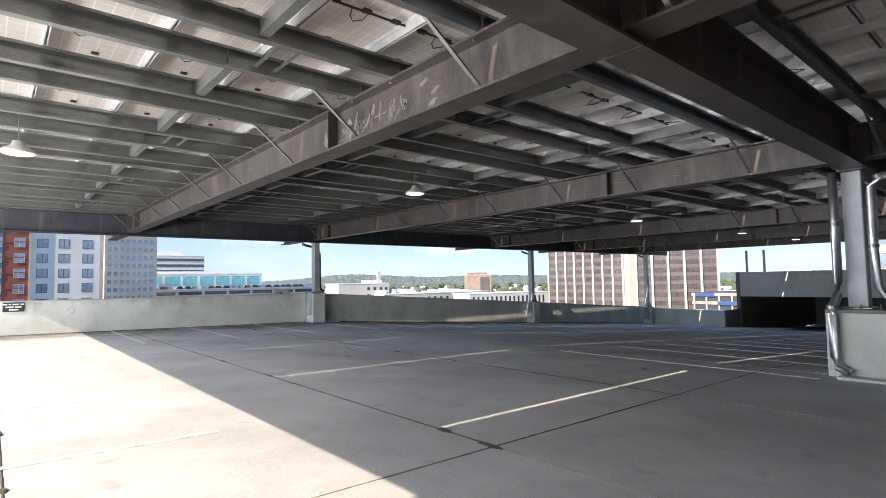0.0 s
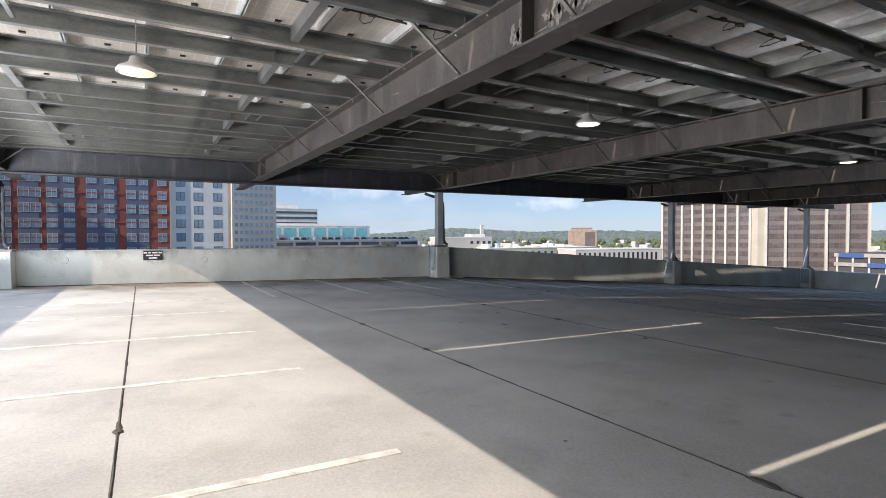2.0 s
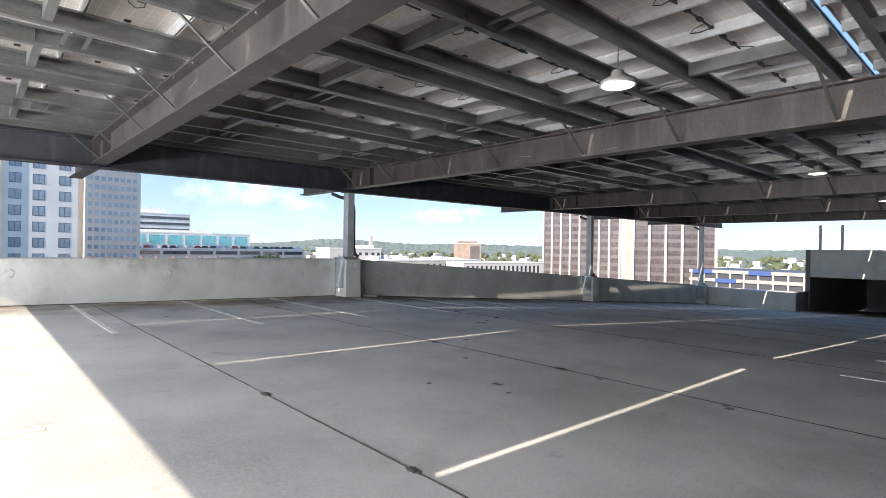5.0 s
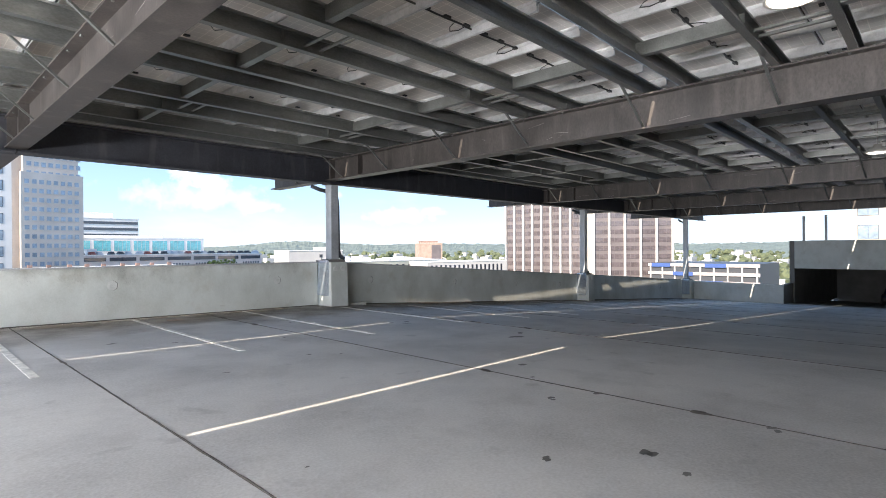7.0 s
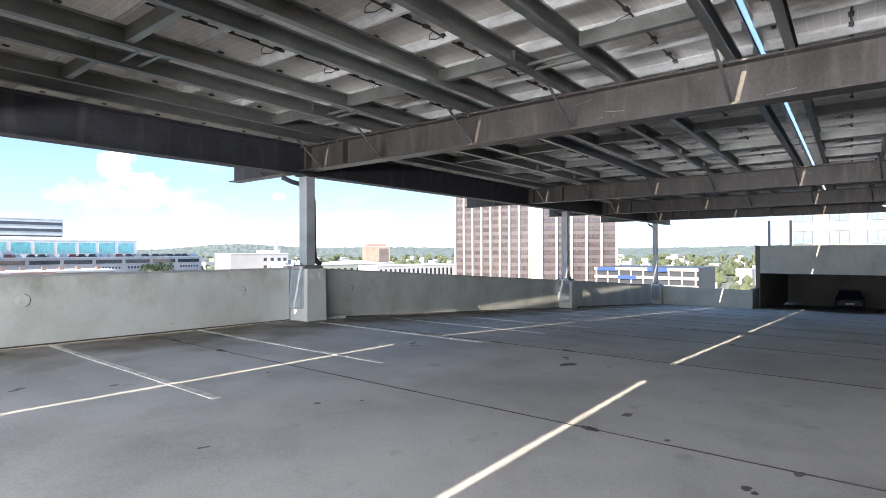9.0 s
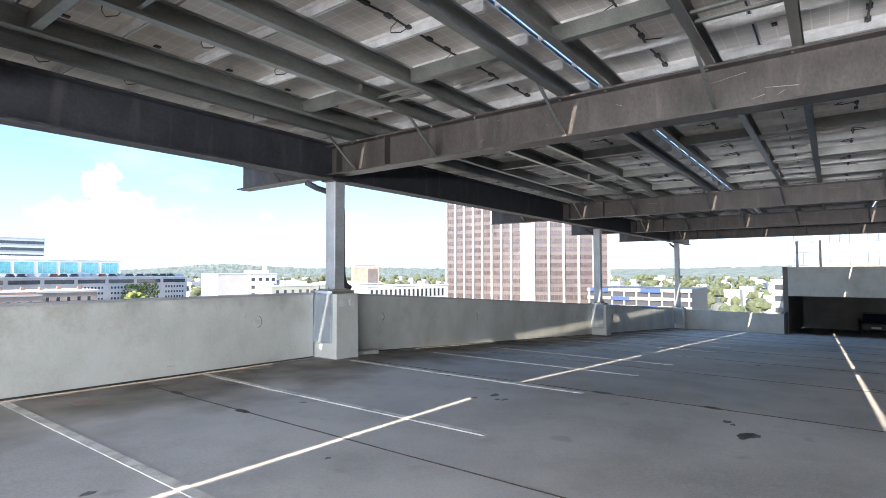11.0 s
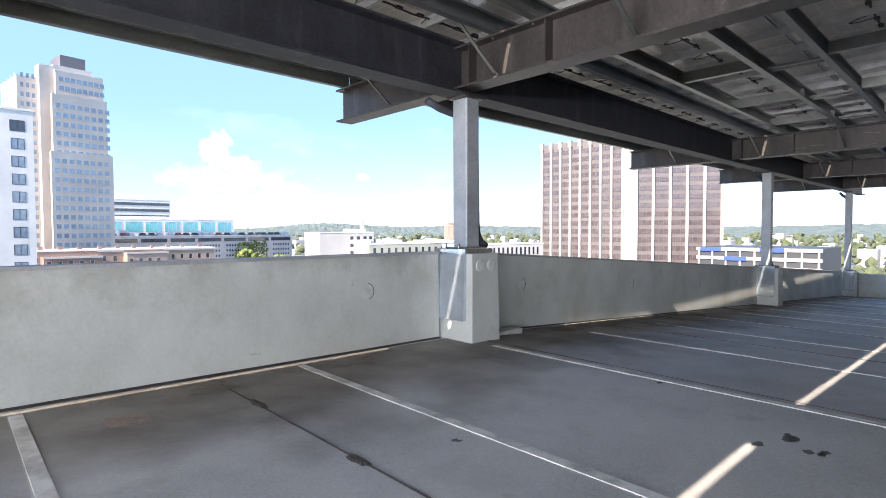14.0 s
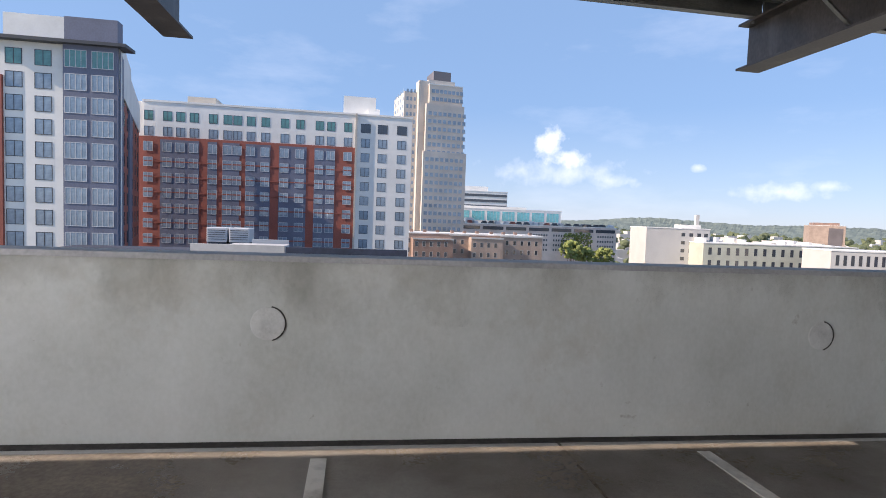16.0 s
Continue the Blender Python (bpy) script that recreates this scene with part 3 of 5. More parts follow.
# mortar patches over the lifting points
for x in (-6.4, -2.6, 1.26, 4.64, 8.6, 11.84, 15.82, 19.7, 23.2, 27.4, 31.4, 35.4):
    z = deck(x) + 0.765
    bm = bmesh.new()
    lathe(bm, [(0.105, 0), (0.105, 0.018), (0.098, 0.02)], 28)
    bmesh.ops.rotate(bm, verts=bm.verts, cent=(0, 0, 0), matrix=Matrix.Rotation(radians(90), 3, "X"))
    bmesh.ops.translate(bm, verts=bm.verts, vec=(x, PARAPET + 0.026, z))
    patch = tagged(part("mortar_patch", bm, M_DISC), "round pale mortar patch on the concrete parapet", "wall patch", "round patches on the parapet", "structure")
    # Dark arc round the right side draws the patch's crescent shadow.
    bm = bmesh.new()
    ring = []
    for k in range(15):
        a = radians(-75 + 11 * k)
        ring.append((x + 0.108 * math.cos(a), PARAPET + 0.007, z + 0.108 * math.sin(a)))
    tube(bm, ring, 0.0045, 5)
    part("crescent_shadow", bm, M_GRIME_SHADE, patch)


# ---- columns on pedestals ----
def pedestal(x, y, width, depth, top, bottom, plate=True, patches=True):
    ped = thing("pedestal", "tapered pale concrete column pedestal with steel cover plate", "pedestal", (x, y, 0), "concrete pedestals")
    w, d = width / 2, depth / 2
    bm = bmesh.new()
    hexa(bm, [(-w - 0.02, -d - 0.02, bottom), (w + 0.02, -d - 0.02, bottom), (w + 0.02, d, bottom), (-w - 0.02, d, bottom)],
         [(-w, -d, top), (w, -d, top), (w, d, top), (-w, d, top)])
    bmesh.ops.bevel(bm, geom=list(bm.edges), offset=0.014, segments=2, affect="EDGES", profile=0.5)
    part("block", bm, M_WALL, ped)
    bm = bmesh.new()
    box(bm, -w - 0.02, -d + 0.12, top, w + 0.02, d, top + 0.06, 0.008)
    part("bearing_plate", bm, M_WALL_DARK, ped)
    if plate:
        bm = bmesh.new()
        lo, hi = bottom + 0.36, top + 0.06
        hexa(bm, [(-w - 0.082, -d + 0.1, lo), (-w - 0.024, -d + 0.1, lo), (-w - 0.024, d - 0.16, lo), (-w - 0.082, d - 0.16, lo)],
             [(-w - 0.035, -d + 0.1, hi), (-w - 0.003, -d + 0.1, hi), (-w - 0.003, d - 0.16, hi), (-w - 0.035, d - 0.16, hi)])
        part("cover_plate", bm, M_PLATE, ped, "blue-grey reflective steel cover plate")
    if patches:
        for sx in (-0.12, 0.12):
            bm = bmesh.new()
            lathe(bm, [(0.085, 0), (0.085, 0.012), (0.07, 0.017)], 24)
            bmesh.ops.rotate(bm, verts=bm.verts, cent=(0, 0, 0), matrix=Matrix.Rotation(radians(90), 3, "X"))
            bmesh.ops.translate(bm, verts=bm.verts, vec=(sx, -d - 0.003, top - 0.17))
            part("mortar_patch", bm, M_DISC, ped)
    for sx in (-0.2, 0.2):
        for sy in (-0.05, 0.22):
            bm = bmesh.new()
            lathe(bm, [(0.022, 0), (0.022, 0.03), (0.012, 0.03), (0.012, 0.08)], 8, (sx, sy, top + 0.06))
            part("anchor_bolt", bm, M_GALV, ped)
    return ped


def column(x, y, z0, z1, pipe=True):
    col = thing("column", "square grey painted steel canopy column with downpipe", "column", (x, y, z0), "canopy columns", "structure")
    h = z1 - z0
    bm = bmesh.new()
    box(bm, -0.135, -0.145, 0.02, 0.135, 0.145, h, 0.022)
    part("post", bm, M_COLUMN, col)
    bm = bmesh.new()
    box(bm, -0.23, -0.2, 0, 0.23, 0.2, 0.022, 0.004)
    part("base_plate", bm, M_GALV, col)
    bm = bmesh.new()
    box(bm, -0.21, -0.19, h, 0.21, 0.19, h + 0.025, 0.004)
    part("cap_plate", bm, M_STEEL, col)
    if pipe:
        bm = bmesh.new()
        tube(bm, [(-0.5, 0.3, h - 0.04), (-0.25, 0.28, h - 0.12), (0.08, 0.24, h - 0.18), (0.16, 0.14, h - 0.3), (0.19, 0.03, h - 0.42), (0.195, 0.0, h - 0.6), (0.195, -0.02, 0.34), (0.21, -0.03, 0.2), (0.26, -0.05, 0.09), (0.36, -0.06, 0.03)], 0.058, 12)
        part("downpipe", bm, M_BROWN_PIPE, col, "dark slate rainwater downpipe", True)
        bm = bmesh.new()
        for z in (0.06, 0.1, 0.14, 0.18, 0.22):
            lathe(bm, [(0.062, 0), (0.07, 0.008), (0.062, 0.016)], 12, (0.2, -0.02, z + 0.12))
        part("flexible_joint", bm, M_GRIME_SHADE, col)
    return col


for x in COLUMNS:
    w = 0.56 if x < 30 else 0.5
    pedestal(x + 0.05, 20.68, w, 0.76, parapet_top(x) + 0.02, deck(x) - 0.05)
    column(x + (0.12 if x > 0 else -0.09), EDGE_Y, parapet_top(x) + 0.08, 3.535)
near = pedestal(10.63, 0.93, 1.05, 1.32, 1.08, -0.1, False, False)
near["label"] = "broad stained concrete column pedestal with drain pipe"
column(10.65, 1.2, 1.14, 3.535, False)
for x in (-4.1, 25.15, 39.54):
    pedestal(x, 0.93, 1.05, 1.32, deck(x) + 1.1, deck(x) - 0.1, False, False)
    column(x, INNER_Y, deck(x) + 1.16, 3.535, False)


def drain_pipe(points, radius, name, label):
    bm = bmesh.new()
    tube(bm, points, radius, 14)
    pipe = tagged(part(name, bm, M_PIPE, smooth=True), label, "pipe")
    for i in (1, len(points) // 2):
        bm = bmesh.new()
        x, y, z = points[i]
        lathe(bm, [(radius + 0.004, -0.03), (radius + 0.012, -0.03), (radius + 0.012, 0.03), (radius + 0.004, 0.03)], 14, (x, y, z))
        part("clamp", bm, M_GALV, pipe)
    return pipe


drain_pipe([(10.25, 1.41, 3.5), (10.25, 1.41, 2.6), (10.25, 1.41, 1.6), (10.22, 1.42, 1.38), (10.02, 1.46, 1.18), (10.0, 1.46, 1.05), (10.0, 1.46, 0.35), (9.97, 1.41, 0.18), (9.93, 1.27, 0.1)], 0.072, "drain_pipe", "galvanised drain pipe down the concrete pedestal")
drain_pipe([(10.5, 0.45, 3.4), (10.4, 0.8, 3.36), (10.36, 0.9, 3.2), (10.36, 0.92, 2.2), (10.36, 0.9, 1.5), (10.36, 0.72, 1.3), (10.36, 0.66, 1.14)], 0.07, "conduit", "galvanised conduit beside the steel column")
bm = bmesh.new()
box(bm, 9.75, 0.35, -0.02, 10.04, 1.4, 0.055, 0.012)
tagged(part("concrete_splash_block", bm, M_DISC), "low pale concrete splash block on the deck", "splash block")
bm = bmesh.new()
box(bm, 10.75, 20.5, -0.08, 11.35, 20.72, 0.02, 0.015)
tagged(part("wheel_stop", bm, M_DISC), "small broken concrete wheel stop by the pedestal", "wheel stop")

# ---- steel frame ----
# Same span as the panel rows, with the added southern ones.
SLITS = [SLIT0 + PITCH * k for k in range(-8, 3)]
PURLIN_OFFSETS = (0.30, 1.79, 2.68, 3.96)
PURLIN_Z, PURLIN_D = GIRDER_Z + GIRDER_D, 0.24
Y_SOUTH, Y_NORTH = SLITS[0] - 0.3, 23.8


def girder(x):
    g = thing("girder", "weathered grey steel I-section roof girder with braces", "girder", (x, 0, GIRDER_Z), "canopy girders", "structure")
    bm = bmesh.new()
    prism(bm, i_shape(0.34, GIRDER_D, 0.028, 0.02), 1, Y_SOUTH, Y_NORTH + (0.75 if abs(x - 2.97) < 0.1 else 0.1))
    part("beam", bm, M_STEEL, g)
    stiff = bmesh.new()
    box(stiff, -0.165, -0.009, 0.03, -0.012, 0.009, GIRDER_D - 0.03)
    box(stiff, 0.012, -0.009, 0.03, 0.165, 0.009, GIRDER_D - 0.03)
    me = to_mesh("stiffener", stiff, M_STEEL)
    for y in (INNER_Y - 0.3, 5.7, 19.15, EDGE_Y - 0.3, EDGE_Y + 0.3):
        shared("stiffener", me, g, (0, y, 0))
    brace = bmesh.new()
    hexa(brace, [(-0.09, -0.022, 0.035), (-0.05, -0.022, 0.035), (-0.05, 0.022, 0.035), (-0.09, 0.022, 0.035)],
         [(-0.93, 0.10, 0.8), (-0.89, 0.10, 0.8), (-0.89, 0.144, 0.8), (-0.93, 0.144, 0.8)])
    me_a = to_mesh("brace", brace, M_GALV)
    brace = bmesh.new()
    hexa(brace, [(0.05, -0.022, 0.035), (0.09, -0.022, 0.035), (0.09, 0.022, 0.035), (0.05, 0.022, 0.035)],
         [(0.89, 0.10, 0.8), (0.93, 0.10, 0.8), (0.93, 0.144, 0.8), (0.89, 0.144, 0.8)])
    me_b = to_mesh("brace", brace, M_GALV)
    for s in SLITS:
        for o in (0.25, 2.6):
            if Y_SOUTH + 1 < s + o < Y_NORTH - 0.2:
                shared("brace", me_a, g, (0, s + o, 0))
                if x < 38:
                    shared("brace", me_b, g, (0, s + o, 0))
    bolts = bmesh.new()
    for s in SLITS:
        for o in PURLIN_OFFSETS:
            if s + o < Y_NORTH:
                for dx in (-0.12, 0.12):
                    lathe(bolts, [(0.018, -0.018), (0.018, 0.0)], 6, (dx, s + o, GIRDER_D - 0.028))
    part("bolts", bolts, M_GALV, g)
    rnd = random.Random(int(x * 100))
    for k in range(12):
        y, z = rnd.uniform(2, 23), rnd.uniform(0.08, 0.5)
        w, lean = rnd.uniform(0.05, 0.4), rnd.uniform(-0.06, 0.06)
        for side in (-1, 1):
            bm = bmesh.new()
            h = rnd.uniform(0.004, 0.012)
            hexa(bm, [(side * 0.009, y, z), (side * 0.0125, y, z), (side * 0.0125, y + w, z + lean), (side * 0.009, y + w, z + lean)],
                 [(side * 0.009, y, z + h), (side * 0.0125, y, z + h), (side * 0.0125, y + w, z + lean + h * 0.4), (side * 0.009, y + w, z + lean + h * 0.4)])
            part("scuff", bm, M_SCUFF, g)
    return g


frame_girders = {x: girder(x) for x in GIRDERS}


def smear(parent, y, z, height, lean, width, seed):
    """A pale wiped stroke on a girder's west face, wavering as it rises."""
    rnd = random.Random(seed)
    bm = bmesh.new()
    old = None
    n = 6
    for i in range(n + 1):
        u = i / n
        w = width * (0.35 + 0.65 * math.sin(math.pi * (0.12 + 0.76 * u))) * rnd.uniform(0.7, 1.2)
        c = y + lean * u + rnd.uniform(-0.02, 0.02)
        row = [bm.verts.new((-0.0145, c - w, z + height * u)), bm.verts.new((-0.0145, c + w, z + height * u))]
        if old:
            bm.faces.new((old[0], old[1], row[1], row[0]))
        old = row
    part("smear", bm, M_SMEAR, parent, "pale wiped smear on the steel")


rnd = random.Random(17)
for k in range(30):
    y = rnd.uniform(3.95, 5.55) if k < 24 else rnd.uniform(5.8, 6.1)
    smear(frame_girders[2.97], y, rnd.uniform(0.08, 0.24), rnd.uniform(0.1, 0.26), rnd.uniform(-0.12, 0.04), rnd.uniform(0.012, 0.035), k)
for k, (y, z) in enumerate(((3.7, 0.4), (3.5, 0.25), (3.55, 0.12))):
    smear(frame_girders[2.97], y, z, 0.07, -0.1, 0.06, 60 + k)


def long_beam(y, name, label, z0, depth):
    b = thing(name, label, "beam", (0, y, z0), "", "structure")
    ends_x = [EDGE_X0 - 0.2] + [g for g in GIRDERS if g > EDGE_X0] + [EDGE_X1]
    for a, c in zip(ends_x, ends_x[1:]):
        bm = bmesh.new()
        prism(bm, i_shape(0.36, depth, 0.03, 0.02), 0, a + 0.013, c - 0.013)
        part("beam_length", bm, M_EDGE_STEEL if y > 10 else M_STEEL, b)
    return b


long_beam(EDGE_Y, "edge_beam", "deep dark steel edge beam over the parapet columns", 3.56, 0.72)
long_beam(INNER_Y, "inner_beam", "deep weathered steel beam over the inner columns", 3.56, 0.72)

# purlins: cold-formed channels along the canopy, in lengths from girder to girder
purlin_ends = [EDGE_X0] + list(GIRDERS[1:]) + [EDGE_X1]
for s in SLITS:
    for o in PURLIN_OFFSETS:
        if s + o > Y_NORTH + 0.6:
            continue
        p = thing("purlin", "galvanised steel channel purlin under the solar panels", "purlin", (0, s + o, PURLIN_Z), "canopy purlins", "structure")
        for a, b in zip(purlin_ends, purlin_ends[1:]):
            bm = bmesh.new()
            prism(bm, c_shape(PURLIN_D, 0.1, 0.03, 0.006, -1), 0, a + 0.004, b - 0.004)
            part("channel", bm, M_GALV, p)

# sun-blocking channel added along west edge, open a hand's breadth beside each slit
for a, b in zip([Y_SOUTH] + SLITS, SLITS):
    bm = bmesh.new()
    box(bm, EDGE_X0 - 0.02, a + 0.04, PURLIN_Z + 0.002, EDGE_X0 - 0.008, b - 0.28, PANEL_Z + 0.03)
    tagged(part("sun_block_channel", bm, M_GALV), "closing channel added to block sun at the canopy edge", "edge channel", "canopy edge channels", "structure")

# bridging between purlins
bridge_a = bmesh.new()
prism(bridge_a, [(-0.05, 0.03), (0.05, 0.03), (0.05, 0.036), (-0.044, 0.036), (-0.044, 0.21), (-0.05, 0.21)], 1, 0.31, 1.69)
bridge_a = to_mesh("bridging_channel", bridge_a, M_GALV)
bridge_b = bmesh.new()
for dx in (-0.12, 0.12):
    prism(bridge_b, [(dx - 0.025, 0.05), (dx + 0.025, 0.05), (dx + 0.025, 0.1), (dx + 0.02, 0.1), (dx + 0.02, 0.055), (dx - 0.025, 0.055)], 1, 1.8, 2.58)
bridge_b = to_mesh("tie_bars", bridge_b, M_GALV)
spots_x = []
for a, b in zip(GIRDERS, GIRDERS[1:]):
    n = max(2, round((b - a) / 3.2))
    spots_x += [a + (b - a) * (i + 0.5) / n for i in range(n)]
for i, s in enumerate(SLITS[:-1]):
    for x in spots_x:
        for me, dy, nm in ((bridge_a, 0, "bridging"), (bridge_a, 2.3, "bridging"), (bridge_b, 0, "tie_bar")):
            ob = new(nm, me)
            ob.location = (x + (0.35 if nm == "tie_bar" else 0), s + dy, PURLIN_Z)
            tagged(ob, "short galvanised steel bridging between purlins" if nm == "bridging" else "pair of short steel tie bars between purlins", "bridging", "purlin bridging", "structure")

# ---- solar panels ----
PW, PL = 1.0125, (PITCH - SLIT) / 2 - 0.004
bm = bmesh.new()
bm.faces.new([bm.verts.new(p) for p in ((-PW / 2, -PL / 2, 0.014), (PW / 2, -PL / 2, 0.014), (PW / 2, PL / 2, 0.014), (-PW / 2, PL / 2, 0.014))])
me_back = to_mesh("laminate", bm, M_BACK)
bm = bmesh.new()
bm.faces.new([bm.verts.new(p) for p in ((-PW / 2 + 0.02, -PL / 2 + 0.02, 0.0185), (PW / 2 - 0.02, -PL / 2 + 0.02, 0.0185), (PW / 2 - 0.02, PL / 2 - 0.02, 0.0185), (-PW / 2 + 0.02, PL / 2 - 0.02, 0.0185))])
me_glass = to_mesh("cover_glass", bm, M_CELL_GLASS)
RIM, BAR = 0.014, 0.016            # dark joint and bright frame bar at each panel edge


def rim_bars(inset, width):
    a, b = PW / 2 - inset, PL / 2 - inset
    c, d = a - width, b - width
    return ((-a, -b, -c, b), (c, -b, a, b), (-c, -b, c, -d), (-c, d, c, b))


bm = bmesh.new()
for x0, y0, x1, y1 in rim_bars(RIM, BAR):
    box(bm, x0, y0, -0.03, x1, y1, 0.02)
me_frame = to_mesh("frame", bm, M_RAIL)
bm = bmesh.new()
for x0, y0, x1, y1 in rim_bars(0.0, RIM):
    box(bm, x0, y0, -0.004, x1, y1, 0.02)
me_gasket = to_mesh("gasket", bm, M_CABLE)
bm = bmesh.new()
box(bm, -0.04, -0.03, -0.01, 0.04, 0.03, 0.0115, 0.005)
me_box = to_mesh("junction_box", bm, M_CABLE)
COLS = int((EDGE_X1 - EDGE_X0) / PW)
master = None
far = bmesh.new()
far_frames = bmesh.new()
far_glass = bmesh.new()
far_gaskets = bmesh.new()
for k in ROWS_OF_PANELS:
    s = SLIT0 + PITCH * k
    for half in (0, 1):
        y = s + SLIT / 2 + PL / 2 + half * PL
        if y > Y_NORTH + 0.6:
            continue
        for c in range(COLS):
            x = EDGE_X0 + PW * (c + 0.5)
            if x < 16.5 and k >= -2:
                if master is None:
                    master = thing("solar_panel", "framed solar panel seen from its pale grey underside", "solar panel", (x, y, PANEL_Z), "solar panels of the canopy")
                    shared("laminate", me_back, master)
                    shared("cover_glass", me_glass, master)
                    shared("frame", me_frame, master)
                    shared("gasket", me_gasket, master)
                    shared("junction_box", me_box, master, (0, PL / 2 - 0.2, 0))
                else:
                    copy_thing(master, Matrix.Translation((x, y, PANEL_Z)))
            else:
                z = PANEL_Z
                far.faces.new([far.verts.new(q) for q in ((x - PW / 2, y - PL / 2, z + 0.014), (x + PW / 2, y - PL / 2, z + 0.014), (x + PW / 2, y + PL / 2, z + 0.014), (x - PW / 2, y + PL / 2, z + 0.014))])
                far_glass.faces.new([far_glass.verts.new(q) for q in ((x - PW / 2, y - PL / 2, z + 0.0185), (x + PW / 2, y - PL / 2, z + 0.0185), (x + PW / 2, y + PL / 2, z + 0.0185), (x - PW / 2, y + PL / 2, z + 0.0185))])
                for x0, y0, x1, y1 in rim_bars(RIM, BAR):
                    box(far_frames, x + x0, y + y0, z - 0.03, x + x1, y + y1, z + 0.02)
                for x0, y0, x1, y1 in rim_bars(0.0, RIM):
                    box(far_gaskets, x + x0, y + y0, z - 0.004, x + x1, y + y1, z + 0.0125)
field = thing("solar_panel_field", "rows of framed solar panels seen from below", "solar panel", kind="stuff")
part("laminates", far, M_BACK, field)
part("cover_glasses", far_glass, M_CELL_GLASS, field)
part("frames", far_frames, M_RAIL, field)
part("gaskets", far_gaskets, M_CABLE, field)

# slotted rails across the purlins, one under each joint between panels
RAIL_TOP = PANEL_Z - 0.031
rail_shape = [(-0.024, 0.0), (-0.011, 0.0), (-0.011, 0.012), (-0.02, 0.012), (-0.02, 0.085), (0.02, 0.085), (0.02, 0.012), (0.011, 0.012), (0.011, 0.0), (0.024, 0.0), (0.024, RAIL_TOP - PURLIN_Z - PURLIN_D), (-0.024, RAIL_TOP - PURLIN_Z - PURLIN_D)]
bm = bmesh.new()
for s in SLITS:
    prism(bm, rail_shape, 1, s + 0.07, s + PITCH - 0.07)
me_rail = to_mesh("panel_rail", bm, M_RAIL)
for c in range(1, COLS + 1):
    rail = new("panel_rail", me_rail)
    rail.location = (EDGE_X0 + PW * c, 0, PURLIN_Z + PURLIN_D)
    tagged(rail, "slotted aluminium rail carrying the solar panels", "rail", "rails under the panels", "structure")
# cable looms under the middle of each panel row
for k in ROWS_OF_PANELS:
    for o in (1.09, 3.29):
        y = SLIT0 + PITCH * k + o
        if y > Y_NORTH:
            continue
        rnd = random.Random(k * 7 + int(o))
        loom = thing("cable_loom", "black cable loom clipped under the solar panels", "cable", (0, y, PANEL_Z), "cable looms", "structure")
        bm = bmesh.new()
        pts, x = [], EDGE_X0 + 0.4
        while x < EDGE_X1 - 0.5:
            pts.append((x, (rnd.random() - 0.5) * 0.03, -0.03 - 0.03 * rnd.random()))
            x += 0.42
        tube(bm, pts, 0.014, 5)
        part("cable", bm, M_CABLE, loom)
        bm = bmesh.new()
        x = EDGE_X0 + 0.9
        while x < 30:
            w = 0.12 + 0.1 * rnd.random()
            side = 1 if rnd.random() < 0.7 else -1
            tube(bm, [(x, 0, -0.04), (x + 0.06, side * w, -0.05), (x + 0.14, side * w * 1.5, -0.06), (x + 0.22, side * w, -0.05), (x + 0.2, 0.0, -0.04)], 0.007, 4)
            x += 1.1
        part("loops", bm, M_CABLE, loom)
        bm = bmesh.new()
        x = EDGE_X0 + 0.6
        while x < 30:
            box(bm, x, -0.03, -0.05, x + 0.1, 0.03, -0.02)
            x += 0.37
        part("connectors", bm, M_CABLE, loom)


# ---- lamps ----
def high_bay(x, y, warm):
    z = 3.76
    lamp = thing("pendant_lamp", "round pendant high bay lamp, lit, on a thin rod", "lamp", (x, y, z), "pendant lamps")
    bm = bmesh.new()
    lathe(bm, [(0.03, 0.2), (0.07, 0.19), (0.09, 0.12), (0.2, 0.06), (0.225, 0.02), (0.225, 0.0), (0.21, 0.0), (0.2, 0.025), (0.05, 0.05)], 28)
    part("housing", bm, M_LAMP_BODY, lamp, smooth=True)
    bm = bmesh.new()
    lathe(bm, [(0.2, 0.02), (0.19, -0.005), (0.12, -0.02), (0.02, -0.026)], 28)
    part("lens", bm, M_LAMP_WARM if warm else M_LAMP_COOL, lamp, "glowing lamp lens", True)
    bm = bmesh.new()
    tube(bm, [(0, 0, 0.19), (0, 0, 0.9)], 0.009, 6)
    part("rod", bm, M_GALV, lamp)
    return lamp


for i, x in enumerate((-0.58, 6.58, 16.8, 26.6, 34.6)):
    high_bay(x, 9.0 if i == 0 else (8.54 if i == 1 else 8.72), i == 0)

# ---- sign on the parapet ----
sign = thing("wall_sign", "small black notice sign with white lettering on the parapet", "sign", (-0.25, PARAPET - 0.012, 1.13))
bm = bmesh.new()
box(bm, -0.275, -0.008, -0.15, 0.275, 0.012, 0.15, 0.004)
part("board", bm, M_BLACK, sign)
for z, words in ((0.085, (0.1, 0.07, 0.16, 0.1)), (0.0, (0.2, 0.17)), (-0.085, (0.24,))):
    x = -sum(words) / 2 - 0.015 * (len(words) - 1)
    for w in words:
        bm = bmesh.new()
        box(bm, x, -0.011, z - 0.022, x + w, -0.0075, z + 0.022)
        part("lettering", bm, M_WHITE, sign)
        x += w + 0.03

